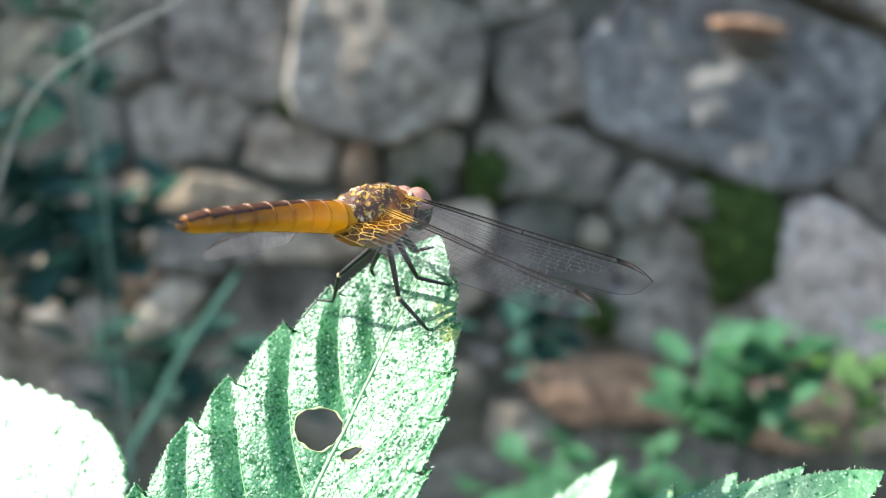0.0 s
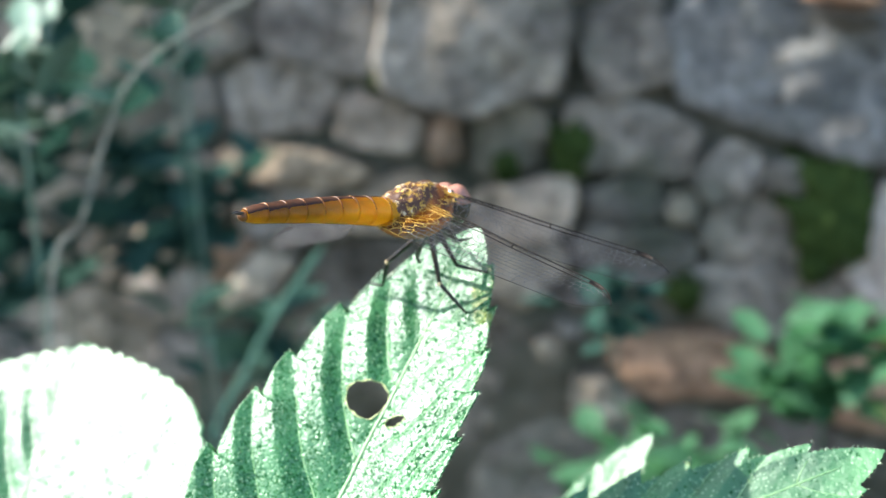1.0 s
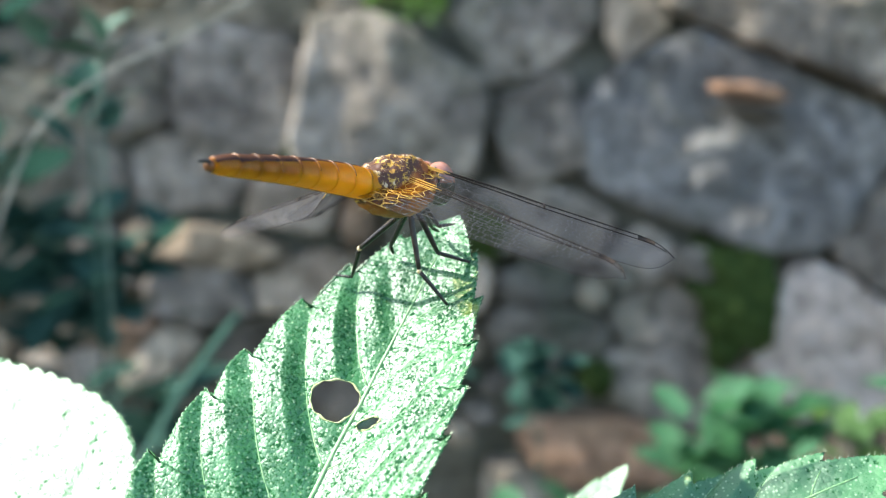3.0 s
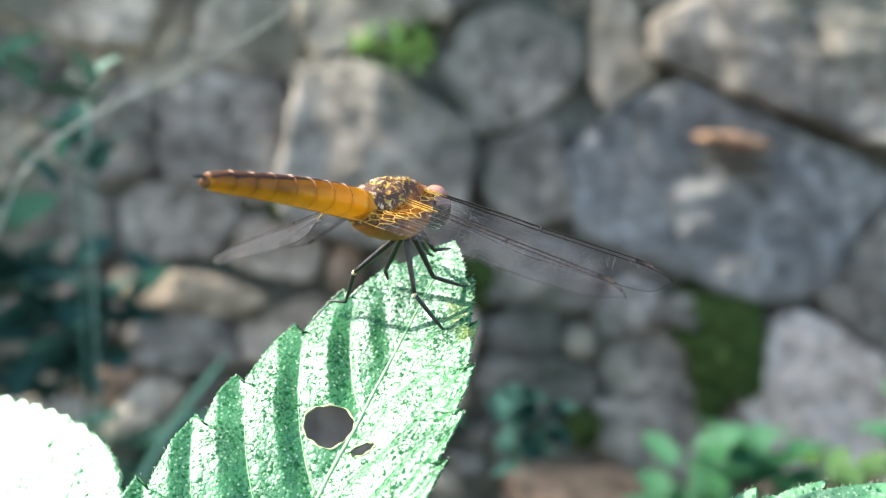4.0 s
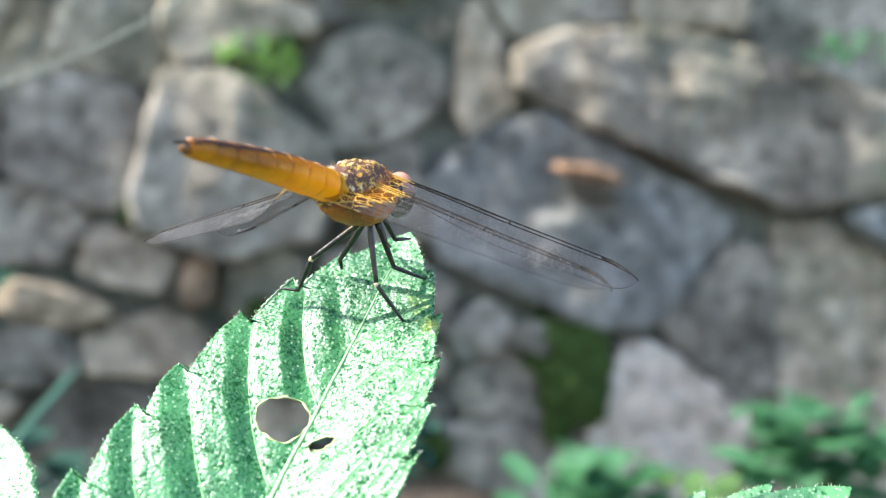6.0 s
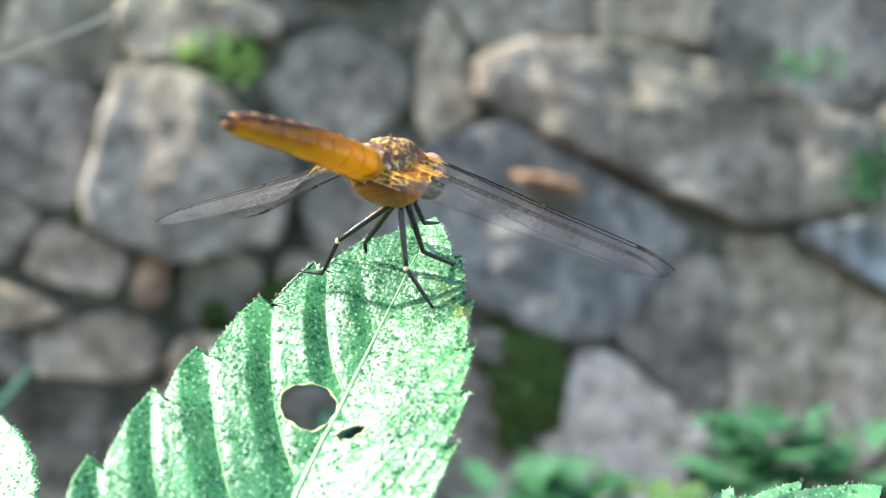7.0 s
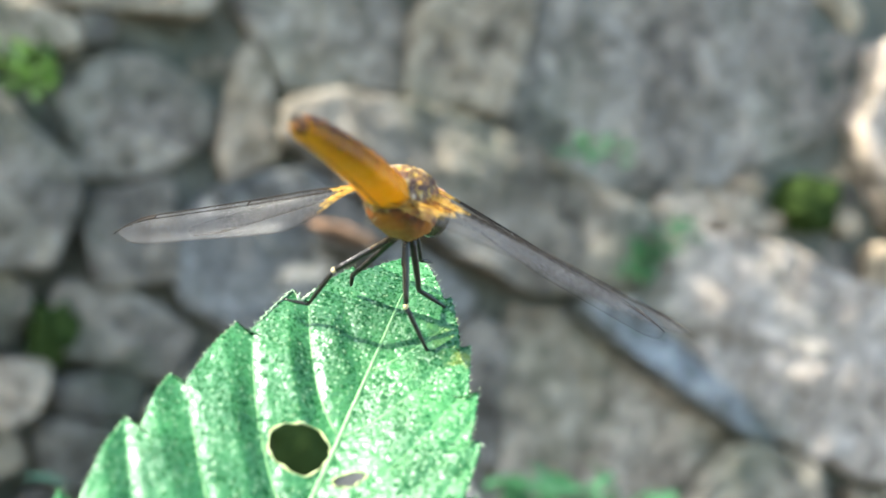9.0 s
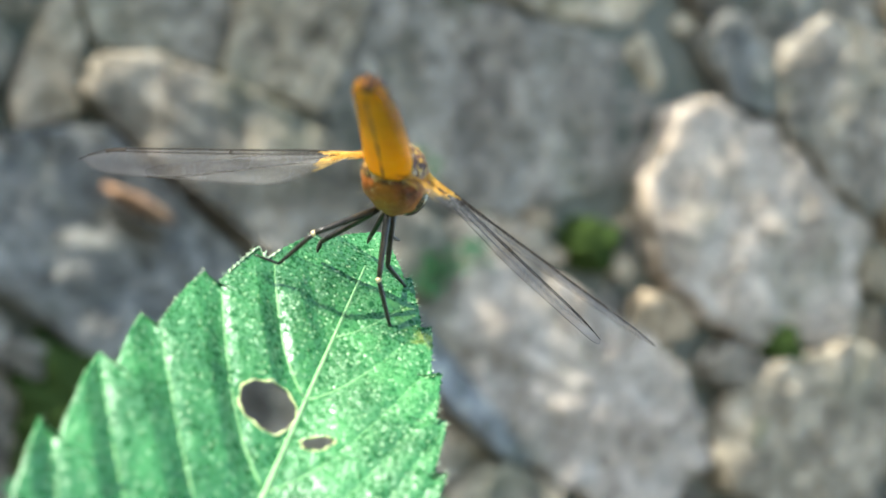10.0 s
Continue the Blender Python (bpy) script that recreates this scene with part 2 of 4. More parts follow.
stone(-0.230, 0.690, 0.14, 0.125, 9, "ash")
stone(-0.068, 0.672, 0.19, 0.19, 9, "ash", 0.01)
stone(0.098, 0.788, 0.145, 0.115, 45, "ash")
stone(0.114, 0.654, 0.092, 0.095, 20, "dim")
stone(0.322, 0.650, 0.345, 0.178, -18, "blue")
stone(0.219, 0.812, 0.056, 0.155, 6, "pale")
stone(0.535, 0.53, 0.12, 0.19, -6, "dun", -0.005)
stone(0.474, 0.411, 0.20, 0.178, 0, "chalk", 0.02)
stone(0.264, 0.444, 0.11, 0.075, 4, "dun")
stone(0.13, 0.41, 0.12, 0.07, 0, "dark")
stone(0.284, 0.359, 0.22, 0.075, -7, "ash")
stone(0.120, 0.548, 0.125, 0.065, -14, "dun")
stone(0.234, 0.502, 0.065, 0.05, 27, "ash")
stone(0.205, 0.280, 0.19, 0.07, -6, "red")
stone(-0.42, 0.585, 0.10, 0.09, 0, "dun")
stone(-0.295, 0.597, 0.125, 0.07, 6, "ash")
stone(-0.268, 0.511, 0.16, 0.034, -10, "brown")
stone(-0.166, 0.565, 0.098, 0.056, -3, "pale")
stone(-0.094, 0.545, 0.035, 0.058, 4, "peach")
stone(-0.02, 0.545, 0.07, 0.06, 0, "grey")
stone(-0.150, 0.467, 0.14, 0.07, 5, "pale")
stone(-0.27, 0.45, 0.10, 0.06, 0, "ash")
stone(-0.42, 0.50, 0.12, 0.06, -10, "dun")
# stands for a small brown-orange dry leaf, built as a stone
stone(-0.352, 0.402, 0.05, 0.04, 30, "red")
stone(-0.43, 0.355, 0.10, 0.05, 12, "ash")
stone(-0.32, 0.38, 0.08, 0.07, 0, "grey")
stone(-0.38, 0.69, 0.11, 0.10, 0, "dun")
stone(-0.07, 0.83, 0.15, 0.08, 0, "grey")
stone(-0.21, 0.81, 0.12, 0.08, -9, "grey")
stone(-0.008, 0.463, 0.10, 0.055, 9, "pale")
stone(0.43, 0.26, 0.13, 0.09, 0, "red")
stone(0.515, 0.782, 0.51, 0.155, -10, "dun")
stone(0.77, 1.005, 0.58, 0.27, 17, "ash")
stone(0.47, 0.955, 0.17, 0.13, 25, "grey")
stone(0.896, 0.843, 0.16, 0.052, 8, "pale")
stone(1.075, 0.668, 0.65, 0.245, -16, "chalk", -0.01)
stone(0.785, 0.515, 0.39, 0.225, -14, "pale", 0.0)
stone(0.29, 0.93, 0.20, 0.13, 6, "ash")
stone(0.02, 0.95, 0.24, 0.14, 4, "grey")
stone(1.42, 1.05, 0.56, 0.36, 4, "chalk")
stone(1.53, 1.31, 0.38, 0.33, 27, "ash")
stone(1.245, 1.27, 0.20, 0.10, -18, "blue")
stone(1.735, 0.765, 0.54, 0.27, 18, "grey")
stone(0.98, 0.44, 0.28, 0.15, 8, "grey")
stone(0.80, 1.24, 0.55, 0.14, 16, "grey")
stone(0.11, 0.475, 0.07, 0.045, 5, "dark")
stone(0.838, 0.614, 0.29, 0.052, -25, "sky", 0.012)


# open crevices, kept free of small stones: middle, width, height, tilt
GAPS = [(x, z, w / 2, h / 2, radians(turn), "", 0) for x, z, w, h, turn in (
    (0.66, 0.865, 0.30, 0.035, -6), (0.672, 0.675, 0.14, 0.05, 6), (0.45, 0.915, 0.13, 0.03, -38), (0.37, 0.52, 0.16, 0.03, -25), (0.035, 0.65, 0.028, 0.16, 6), (0.15, 0.635, 0.022, 0.12, 0), (0.225, 0.575, 0.18, 0.03, -26), (1.085, 1.08, 0.035, 0.24, -4), (1.03, 0.885, 0.11, 0.05, 10), (1.51, 0.83, 0.06, 0.20, -30), (0.81, 0.835, 0.06, 0.03, 0), (0.02, 0.53, 0.05, 0.05, 0))]


def clear_of(x, z, r):
    for px, pz, hw, hh, turn, tone, out in PLACED + GAPS:
        c, s = math.cos(turn), math.sin(turn)
        u, v = (x - px) * c + (z - pz) * s, -(x - px) * s + (z - pz) * c
        if abs(u) < hw + r * 0.8 and abs(v) < hh + r * 0.8:
            return False
    return True


# the rest of the wall, in stones that fit between those
rnd = random.Random(11)
for size in (0.26, 0.18, 0.12, 0.08, 0.05):
    for k in range(1100):
        x, z = rnd.uniform(-1.5, 2.5), rnd.uniform(0.05, 2.2)
        if clear_of(x, z, size / 2):
            stone(x, z, size * rnd.uniform(1.1, 1.7), size * rnd.uniform(0.65, 0.95), rnd.uniform(-32, 20), rnd.choice(("grey", "ash", "brown", "dim")), rnd.uniform(-0.03, 0.0))


# wedges pinned into the joints that face the perch
for k in range(900):
    x, z = rnd.uniform(-0.6, 1.6), rnd.uniform(0.25, 1.35)
    if clear_of(x, z, 0.014):
        stone(x, z, rnd.uniform(0.03, 0.05), rnd.uniform(0.02, 0.032), rnd.uniform(-40, 40), rnd.choice(("grey", "brown", "dark")), rnd.uniform(-0.03, -0.005))


def slope(s, p):
    """The outward slope of a stone's oval at the place p."""
    c, sn = math.cos(s[4]), math.sin(s[4])
    dx, dz = p[0] - s[0], p[1] - s[1]
    u, v = (dx * c + dz * sn) / s[2] ** 2, (-dx * sn + dz * c) / s[3] ** 2
    return Vector((u * c - v * sn, u * sn + v * c))


def reach(s, dx, dz):
    c, sn = math.cos(s[4]), math.sin(s[4])
    return 1 / math.sqrt(((dx * c + dz * sn) / s[2]) ** 2 + ((-dx * sn + dz * c) / s[3]) ** 2)


def outline(s, rr):
    """The stone's outline in the wall's face: a broken block, cut off where its neighbours begin."""
    c, sn = math.cos(s[4]), math.sin(s[4])
    poly = []
    corners = rr.choice((5, 6, 7, 8))
    first = rr.random()
    for k in range(corners):
        a = 2 * math.pi * (k + first + rr.uniform(-0.3, 0.3)) / corners
        grow = rr.uniform(1.2, 1.7)
        u = s[2] * grow * abs(math.cos(a)) ** 0.5 * (1 if math.cos(a) > 0 else -1)
        v = s[3] * grow * abs(math.sin(a)) ** 0.5 * (1 if math.sin(a) > 0 else -1)
        poly.append(Vector((s[0] + u * c - v * sn, s[1] + u * sn + v * c)))
    for o in PLACED:
        dx, dz = o[0] - s[0], o[1] - s[1]
        far = math.hypot(dx, dz)
        if o is s or far < 0.001 or far > 1.6 * (max(s[2], s[3]) + max(o[2], o[3])):
            continue
        dx, dz = dx / far, dz / far
        ri, rj = reach(s, dx, dz), reach(o, dx, dz)
        p = Vector((s[0] + dx * far * ri / (ri + rj), s[1] + dz * far * ri / (ri + rj)))
        nrm = (slope(s, p).normalized() - slope(o, p).normalized())
        nrm = nrm.normalized() if nrm.length > 0.2 else Vector((dx, dz))
        cut = []
        for k, q in enumerate(poly):
            r = poly[(k + 1) % len(poly)]
            dq, dr = (q - p).dot(nrm), (r - p).dot(nrm)
            if dq <= 0:
                cut.append(q)
            if dq * dr < 0:
                cut.append(q + (r - q) * (dq / (dq - dr)))
        poly = cut
        if len(poly) < 3:
            return []
    return poly


def build_stone(s, seed):
    """A broken stone: a flat-faced block with chipped edges and a hammered face."""
    rr = random.Random(seed)
    poly = outline(s, rr)
    if len(poly) < 3:
        return
    mid2 = sum(poly, Vector((0, 0))) / len(poly)
    size = sum((q - mid2).length for q in poly) / len(poly)
    if size < 0.012:
        return
    step = max(0.007, min(0.016, size * 0.16))
    edge = []
    for k, q in enumerate(poly):
        r = poly[(k + 1) % len(poly)]
        n = max(1, round((r - q).length / step))
        edge += [q.lerp(r, i / n) for i in range(n)]
    edge = [q * 0.5 + (edge[k - 1] + edge[(k + 1) % len(edge)]) * 0.25 for k, q in enumerate(edge)]
    tilt = min(1.0, 0.045 / size)
    facets = [(rr.uniform(-0.2, 0.24) * tilt, rr.uniform(-0.24, 0.28) * tilt, rr.uniform(0.0, 0.010)) for k in range(5)]
    n = len(edge)
    joint = 1 - min(0.1, rr.choice((0.0003, 0.001, 0.004)) / size)
    inner = max(3, min(12, int(size / 0.014)))
    rings = [(1.0, 0.14), (1.0, 0.022), (0.994, 0.007), (0.975, 0.001)] + [(0.88 * (1 - k / inner) + 0.03, 0.0) for k in range(inner)]
    verts, faces = [], []
    for scale, back in rings:
        for q in edge:
            d = (q - mid2) * joint * scale
            x, z = d.x, d.y
            wob = 1 + 0.10 * noise.noise((x * 16, z * 16, seed)) + 0.06 * noise.noise((x * 50, z * 50, seed))
            x, z = x * wob, z * wob
            y = back
            if back < 0.05:
                y += max(x * gx + z * gz - c for gx, gz, c in facets)
                y += noise.noise((x * 14 + seed, z * 14, 1.3)) * min(0.011, 0.18 * size) + noise.noise((x * 38, z * 38 + seed, 4.0)) * 0.006
                y += abs(noise.noise((x * 22, z * 22 + seed, 9.0))) * 0.008
            verts.append(Vector((x, y, z)))
    for j in range(len(rings) - 1):
        for k in range(n):
            q, r = j * n + k, j * n + (k + 1) % n
            faces.append((q, r, r + n, q + n))
    faces.append(tuple(range((len(rings) - 1) * n, len(rings) * n)))
    ob = part("stone", (verts, faces), STONE[s[5]], WALL, smooth=True)
    ob.location = (mid2.x, WALL_Y - s[6] + rr.uniform(-0.03, 0.018), mid2.y)


for k, s in enumerate(PLACED):
    build_stone(s, k + 1)


# ---- the plant in front ----
PLANT = thing("leafy_plant", (0.01, 0.2, 0.0), "broad-leaved green plant with toothed, insect-eaten leaves on a thin stem", "plant")
PLANT_AT = Vector(PLANT.location)


def tooth_env(s, W, tau, L, teeth, depth):
    """Half width at the distance s from the tip, with saw teeth at the places given; round scallops where the depth is negative."""
    env = W * (1 - math.exp(-s / tau)) * math.sqrt(max(0.0, 1 - (s / L) ** 4))
    before = [t for t in teeth if t <= s]
    after = [t for t in teeth if t > s]
    a = before[-1] if before else 0.0
    b = after[0] if after else L
    f = (s - a) / (b - a)
    if depth < 0:
        return env * (1 + depth * (1 - math.sin(math.pi * f) ** 0.6) * (0.7 + 0.3 * math.sin(a * 2100))), 1.0
    return env * (1 - depth * f) + (0.00012 * math.sin(s * 9000)), f


def vein_line(u, s):
    """The distance from the tip at which the side vein through (u, s) leaves the midrib."""
    m, q = abs(u) * 1000, s * 1000 + abs(u) * 1000
    for turn in range(4):
        bend = min(0.12, max(0.025, 0.10 - 0.0032 * (q - 26))) if u < 0 else 0.12
        q = s * 1000 + 0.75 * m + bend * m * m
    return q / 1000


def ease(f):
    return f * f * (3 - 2 * f) * 0.5 + f * 0.5


def leaf(tip, across, along, L=0.08, WL=0.0203, WR=0.018, tauL=0.015, tauR=0.018, teethL=(), teethR=(), foldL=lambda v: 0.1, foldR=lambda v: 0.1,
         veins=(), pleatL=0.0010, pleatR=0.00032, holes=(), depth=0.11, depthR=None, bow=0.0, mat=None, nA=120, nS=260, seed=0, label="", dry=None):
    """A toothed leaf blade with its midrib and side veins. tip in the world; along points from base to tip."""
    depthR = depthR or depth
    ev = Vector(along).normalized()
    eu = Vector(across)
    eu = (eu - ev * eu.dot(ev)).normalized()
    ew = eu.cross(ev)
    m = Matrix((eu, ev, ew)).transposed().to_4x4()
    m.translation = Vector(tip) - PLANT_AT

    def surface(u, s):
        left = u < 0
        q = vein_line(u, s)
        k = 0
        while k < len(veins) and veins[k] < q:
            k += 1
        a = veins[k - 1] if k > 0 else 0.0
        b = veins[k] if k < len(veins) else L * 1.3
        f = min(1.0, max(0.0, (q - a) / max(b - a, 1e-6)))
        if left:
            # from each sunken vein the blade rises steeply and rounds over to the next
            g = max(0.0, (f - 0.4) / 0.6)
            bulge = ease(f / 0.4) if f < 0.4 else 1 - 0.42 * min(1.0, g / 0.6) - 0.58 * max(0.0, (g - 0.6) / 0.4) ** 1.6
            bulge = (bulge - 0.6) * min(1.0, max(0.0, (s - 0.008) / 0.012)) * (1.5 - 0.68 * min(1.0, -u / 0.012))
        else:
            bulge = (math.sin(math.pi * f) ** 0.8 if 0 < f < 1 else 0.0) - 0.5
        away = min(1.0, abs(u) / 0.004) * min(1.0, s / 0.012)
        w = (foldL(s) if left else foldR(s)) * abs(u) * (abs(u) / (abs(u) + 0.002)) + (bow * abs(u) * max(0.0, 1 - abs(u) / 0.018) * min(1.0, s / 0.02) if left else 0.0)
        w += (pleatL if left else pleatR) * bulge * away
        w += 0.00022 * noise.noise((u * 160, s * 160, seed)) + 0.00009 * noise.noise((u * 800, s * 800, seed + 3))
        return Vector((u, -s, w))

    verts, keep = [], []
    for j in range(nS + 1):
        s = L * (j / nS) ** 1.15
        wl, fl = tooth_env(s, WL, tauL, L, teethL, depth)
        wr, fr = tooth_env(s, WR, tauR, L, teethR, depthR)
        for i in range(nA + 1):
            a = 2 * i / nA - 1
            u = a * (wl if a < 0 else wr)
            f = fl if a < 0 else fr
            sk = 0.0014 * (1 - f) ** 2 * abs(a) ** 6 * min(1, s / 0.008)
            if depth < 0:
                sk = -0.0009 * (1 - abs(math.sin(math.pi * u / 0.0031))) * abs(a) ** 6 * max(0.0, 1 - s / 0.02)
            p = Vector((u, s - sk, 0))
            inside = False
            for hx, hs, rx, rs, turn in holes:
                c, sn = math.cos(turn), math.sin(turn)
                x, y = (p.x - hx) * c + (p.y - hs) * sn, -(p.x - hx) * sn + (p.y - hs) * c
                ang = math.atan2(y / rs, x / rx)
                edge = 1 + 0.06 * math.sin(3 * ang + hx * 900) + 0.03 * math.sin(5 * ang + 1) + 0.02 * math.sin(11 * ang)
                r = math.hypot(x / rx, y / rs)
                if r < edge:
                    inside = True
                    cell = 0.00038 / min(rx, rs)
                    if r > edge - cell:
                        inside = False
                    k = edge / max(r, 1e-6)
                    x, y = (x * k, y * k) if not inside else (x, y)
                    p.x, p.y = hx + x * c - y * sn, hs + x * sn + y * c
            keep.append(not inside)
            verts.append(surface(p.x, p.y))
    faces = []
    for j in range(nS):
        for i in range(nA):
            q = (j * (nA + 1) + i, (j + 1) * (nA + 1) + i, (j + 1) * (nA + 1) + i + 1, j * (nA + 1) + i + 1)
            if all(keep[k] for k in q):
                faces.append(q)
    blade = part("leaf", (verts, faces), mat, PLANT, label)
    blade.matrix_basis = m
    sol = blade.modifiers.new("thickness", "SOLIDIFY")
    sol.thickness, sol.offset = 0.00022, -1.0
    lift = Vector((0, 0, 0.00002))
    rib = [surface(0.00001, 0.006 + (L - 0.006) * k / 40) + lift for k in range(41)]
    part("midrib", tube(rib, [0.00010 + 0.00046 * k / 40 for k in range(41)], 8, 0.6), RIB, blade, "pale green raised midrib")
    for side in (-1, 1):
        for q in veins:
            if side < 0 and q < 0.02 and L > 0.078:
                continue
            line = []
            for k in range(29):
                u = 0.0002 + 0.022 * k / 28
                bend = min(0.12, max(0.025, 0.10 - 0.0032 * (q * 1000 - 26))) if side < 0 else 0.12
                s = q - 0.75 * u - bend * u * u * 1000
                if s < 0.002:
                    break
                w, f = tooth_env(s, WL if side < 0 else WR, tauL if side < 0 else tauR, L, teethL if side < 0 else teethR, depth if side < 0 else depthR)
                if u > w * 0.97 or any(math.hypot((side * u - hx) / rx, (s - hs) / rs) < 1.15 for hx, hs, rx, rs, turn in holes):
                    break
                line.append(surface(side * u, s) + lift)
            if len(line) > 3:
                part("vein", tube(line, [(0.00014 - 0.00009 * k / len(line)) * (1.0 if side < 0 else 0.6) for k in range(len(line))], 6, 0.6), RIB, blade)
    bristles = []
    edge_rnd = random.Random(seed + 50)
    for k in range(int(L * 4200)):
        s = edge_rnd.uniform(0.001, L * 0.8)
        side = edge_rnd.choice((-1, 1))
        wide, f = tooth_env(s, WL if side < 0 else WR, tauL if side < 0 else tauR, L, teethL if side < 0 else teethR, depth if side < 0 else depthR)
        foot = surface(side * wide * 0.992, s - 0.0014 * (1 - f) ** 2 * min(1, s / 0.008))
        out = Vector((side * edge_rnd.uniform(0.3, 1.0), edge_rnd.uniform(0.1, 1.0), edge_rnd.uniform(-0.3, 0.6))).normalized()
        bristles.append(tube([foot, foot + out * edge_rnd.uniform(0.0002, 0.00055)], [0.000035, 0.000010], 4))
    tagged(part("bristle", join(*bristles), BRISTLE, blade, "short pale bristles along the leaf edge"), kind="stuff")
    if dry:
        # a strip of the margin, dried pale and curled up, with one ragged point
        strip, upper = [], []
        for k in range(31):
            s = dry[0] + (dry[1] - dry[0]) * k / 30
            wide, f = tooth_env(s, WL, tauL, L, teethL, depth)
            q = surface(-wide * 0.985, s - 0.0014 * (1 - f) ** 2)
            strip.append(q + Vector((0.00006 * math.sin(k * 2.1), 0.0, 0.00008)))
            upper.append(0.00008 + 0.00011 * math.sin(math.pi * k / 30) + 0.00005 * math.sin(k * 1.7))
        curl = tube(strip, upper, 6, 0.5)
        point = tube([strip[9], strip[9] + Vector((-0.0003, 0.0004, 0.0002)), strip[9] + Vector((-0.00025, 0.0009, 0.0003))], [0.00030, 0.00018, 0.00003], 6, 0.4)
        part("dry_margin", join(curl, point), BRISTLE, blade, "dried pale curl of the leaf's margin")
    for hx, hs, rx, rs, turn in holes:
        ring = []
        c, sn = math.cos(turn), math.sin(turn)
        for k in range(64):
            ang = 2 * math.pi * k / 64
            edge = 1 + 0.06 * math.sin(3 * ang + hx * 900) + 0.03 * math.sin(5 * ang + 1) + 0.02 * math.sin(11 * ang)
            x, y = math.cos(ang) * rx * edge, math.sin(ang) * rs * edge
            ring.append(surface(hx + x * c - y * sn, hs + x * sn + y * c))
        ring.append(ring[0])
        part("hole_rim", tube(ring, [0.00010 + 0.00006 * math.sin(k * 0.7) for k in range(65)], 6, 0.8), RIM, blade, "dry pale rim of an eaten hole")
    return blade


MAIN_ACROSS, MAIN_ALONG = (0.857, -0.508, -0.09), (0.39, 0.523, 0.758)
leaf((0.0295, 0.1868, 0.618), MAIN_ACROSS, MAIN_ALONG,
     teethL=(0.0055, 0.012, 0.0186, 0.028, 0.035, 0.0445, 0.054, 0.063, 0.072), teethR=(0.006, 0.0125, 0.0186, 0.0247, 0.031, 0.038, 0.046, 0.055, 0.064),
     foldL=lambda s: max(0.05, min(0.5, 0.013 * (s * 1000 - 8))), foldR=lambda s: max(0.05, min(0.25, 0.008 * s * 1000)),
     veins=(0.0175, 0.0262, 0.0373, 0.0463, 0.0553, 0.064, 0.073, 0.083), holes=((-0.0029, 0.0292, 0.0029, 0.0026, -0.3), (0.0026, 0.0307, 0.0016, 0.0008, -0.5)), bow=0.18, depthR=0.075, dry=(0.0098, 0.0170),
     mat=SPOTTED_LEAF, label="sunlit toothed green leaf with two eaten holes and pleated veins")
leaf((-0.0407, 0.2085, 0.5930), (0.96, -0.26, 0.0), (0.12, 0.70, 0.71), L=0.075, WL=0.028, WR=0.0345, tauL=0.006, tauR=0.0075,
     teethL=[0.001 + 0.0029 * k for k in range(24)], teethR=[0.0004 + 0.0027 * k for k in range(26)], veins=[0.012 + 0.009 * k for k in range(9)],
     nA=80, nS=260, seed=5, depth=-0.045, mat=GLARE_LEAF, label="broad sunlit green leaf glaring white")
leaf((0.083, 0.1736, 0.5913), (0.28, -0.81, -0.52), (0.90, 0.02, 0.42), L=0.07, WL=0.0145, WR=0.020, tauL=0.024, tauR=0.022, depth=0.2,
     teethL=[0.009 + 0.0075 * k for k in range(8)], teethR=[0.005 + 0.006 * k for k in range(9)], veins=[0.012 + 0.009 * k for k in range(8)],
     nA=80, nS=160, seed=9, mat=PITTED_LEAF, label="toothed pale blue-green leaf with dark pits")
leaf((0.0576, 0.2173, 0.5763), (0.74, -0.67, -0.1), (0.59, 0.31, 0.73), L=0.05, WL=0.010, WR=0.010, tauL=0.014, tauR=0.02,
     teethL=[0.005 + 0.005 * k for k in range(8)], teethR=[0.005 + 0.005 * k for k in range(8)], veins=[0.01 + 0.008 * k for k in range(6)],
     nA=60, nS=120, seed=13, mat=GLARE_LEAF, label="small toothed leaf glaring white in the sun")
for line, r0, r1 in ((((0, 0, 0), (0.004, 0.003, 0.2), (-0.003, 0, 0.4), (0.0, 0.0, 0.53)), 0.0035, 0.0025),
                     (((0.0, 0.0, 0.50), (-0.01, -0.035, 0.525), (-0.0127, -0.0565, 0.5575)), 0.0014, 0.0011),
                     (((0.0, 0.0, 0.51), (-0.04, -0.01, 0.53), (-0.0597, -0.044, 0.5415)), 0.0014, 0.0011),
                     (((0.0, 0.0, 0.50), (0.007, -0.02, 0.54), (0.0100, -0.0280, 0.5620)), 0.0014, 0.0011),
                     (((0.0, 0.0, 0.51), (0.008, 0.0, 0.53), (0.018, 0.002, 0.54)), 0.0012, 0.001)):
    pts = smooth_line(line, 16)
    part("stem" if r0 > 0.003 else "leaf_stalk", tube(pts, [r0 + (r1 - r0) * k / 15 for k in range(16)]), STEM, PLANT)

# ---- the dragonfly ----
BASE = Vector((0.0236, 0.1770, 0.6182))
FLY = thing("dragonfly", BASE, "amber and brown dragonfly with clear wings perched on a leaf", "dragonfly")
FWD, SIDE, UP = Vector((0.72, 0.69, 0.02)).normalized(), Vector((0.69, -0.72, 0.0)).normalized(), Vector((0, 0, 1))


def chitin(name, build, rough=0.4):
    mat, n, l, b = material(name, rough, 0.0, 0.5)
    v = coords(n, l)
    l.new(build(n, l, v), b.inputs["Base Color"])
    bump(n, l, b, noise_tex(n, l, v, 2500.0, 3.0), 0.25, 0.00015)
    return mat


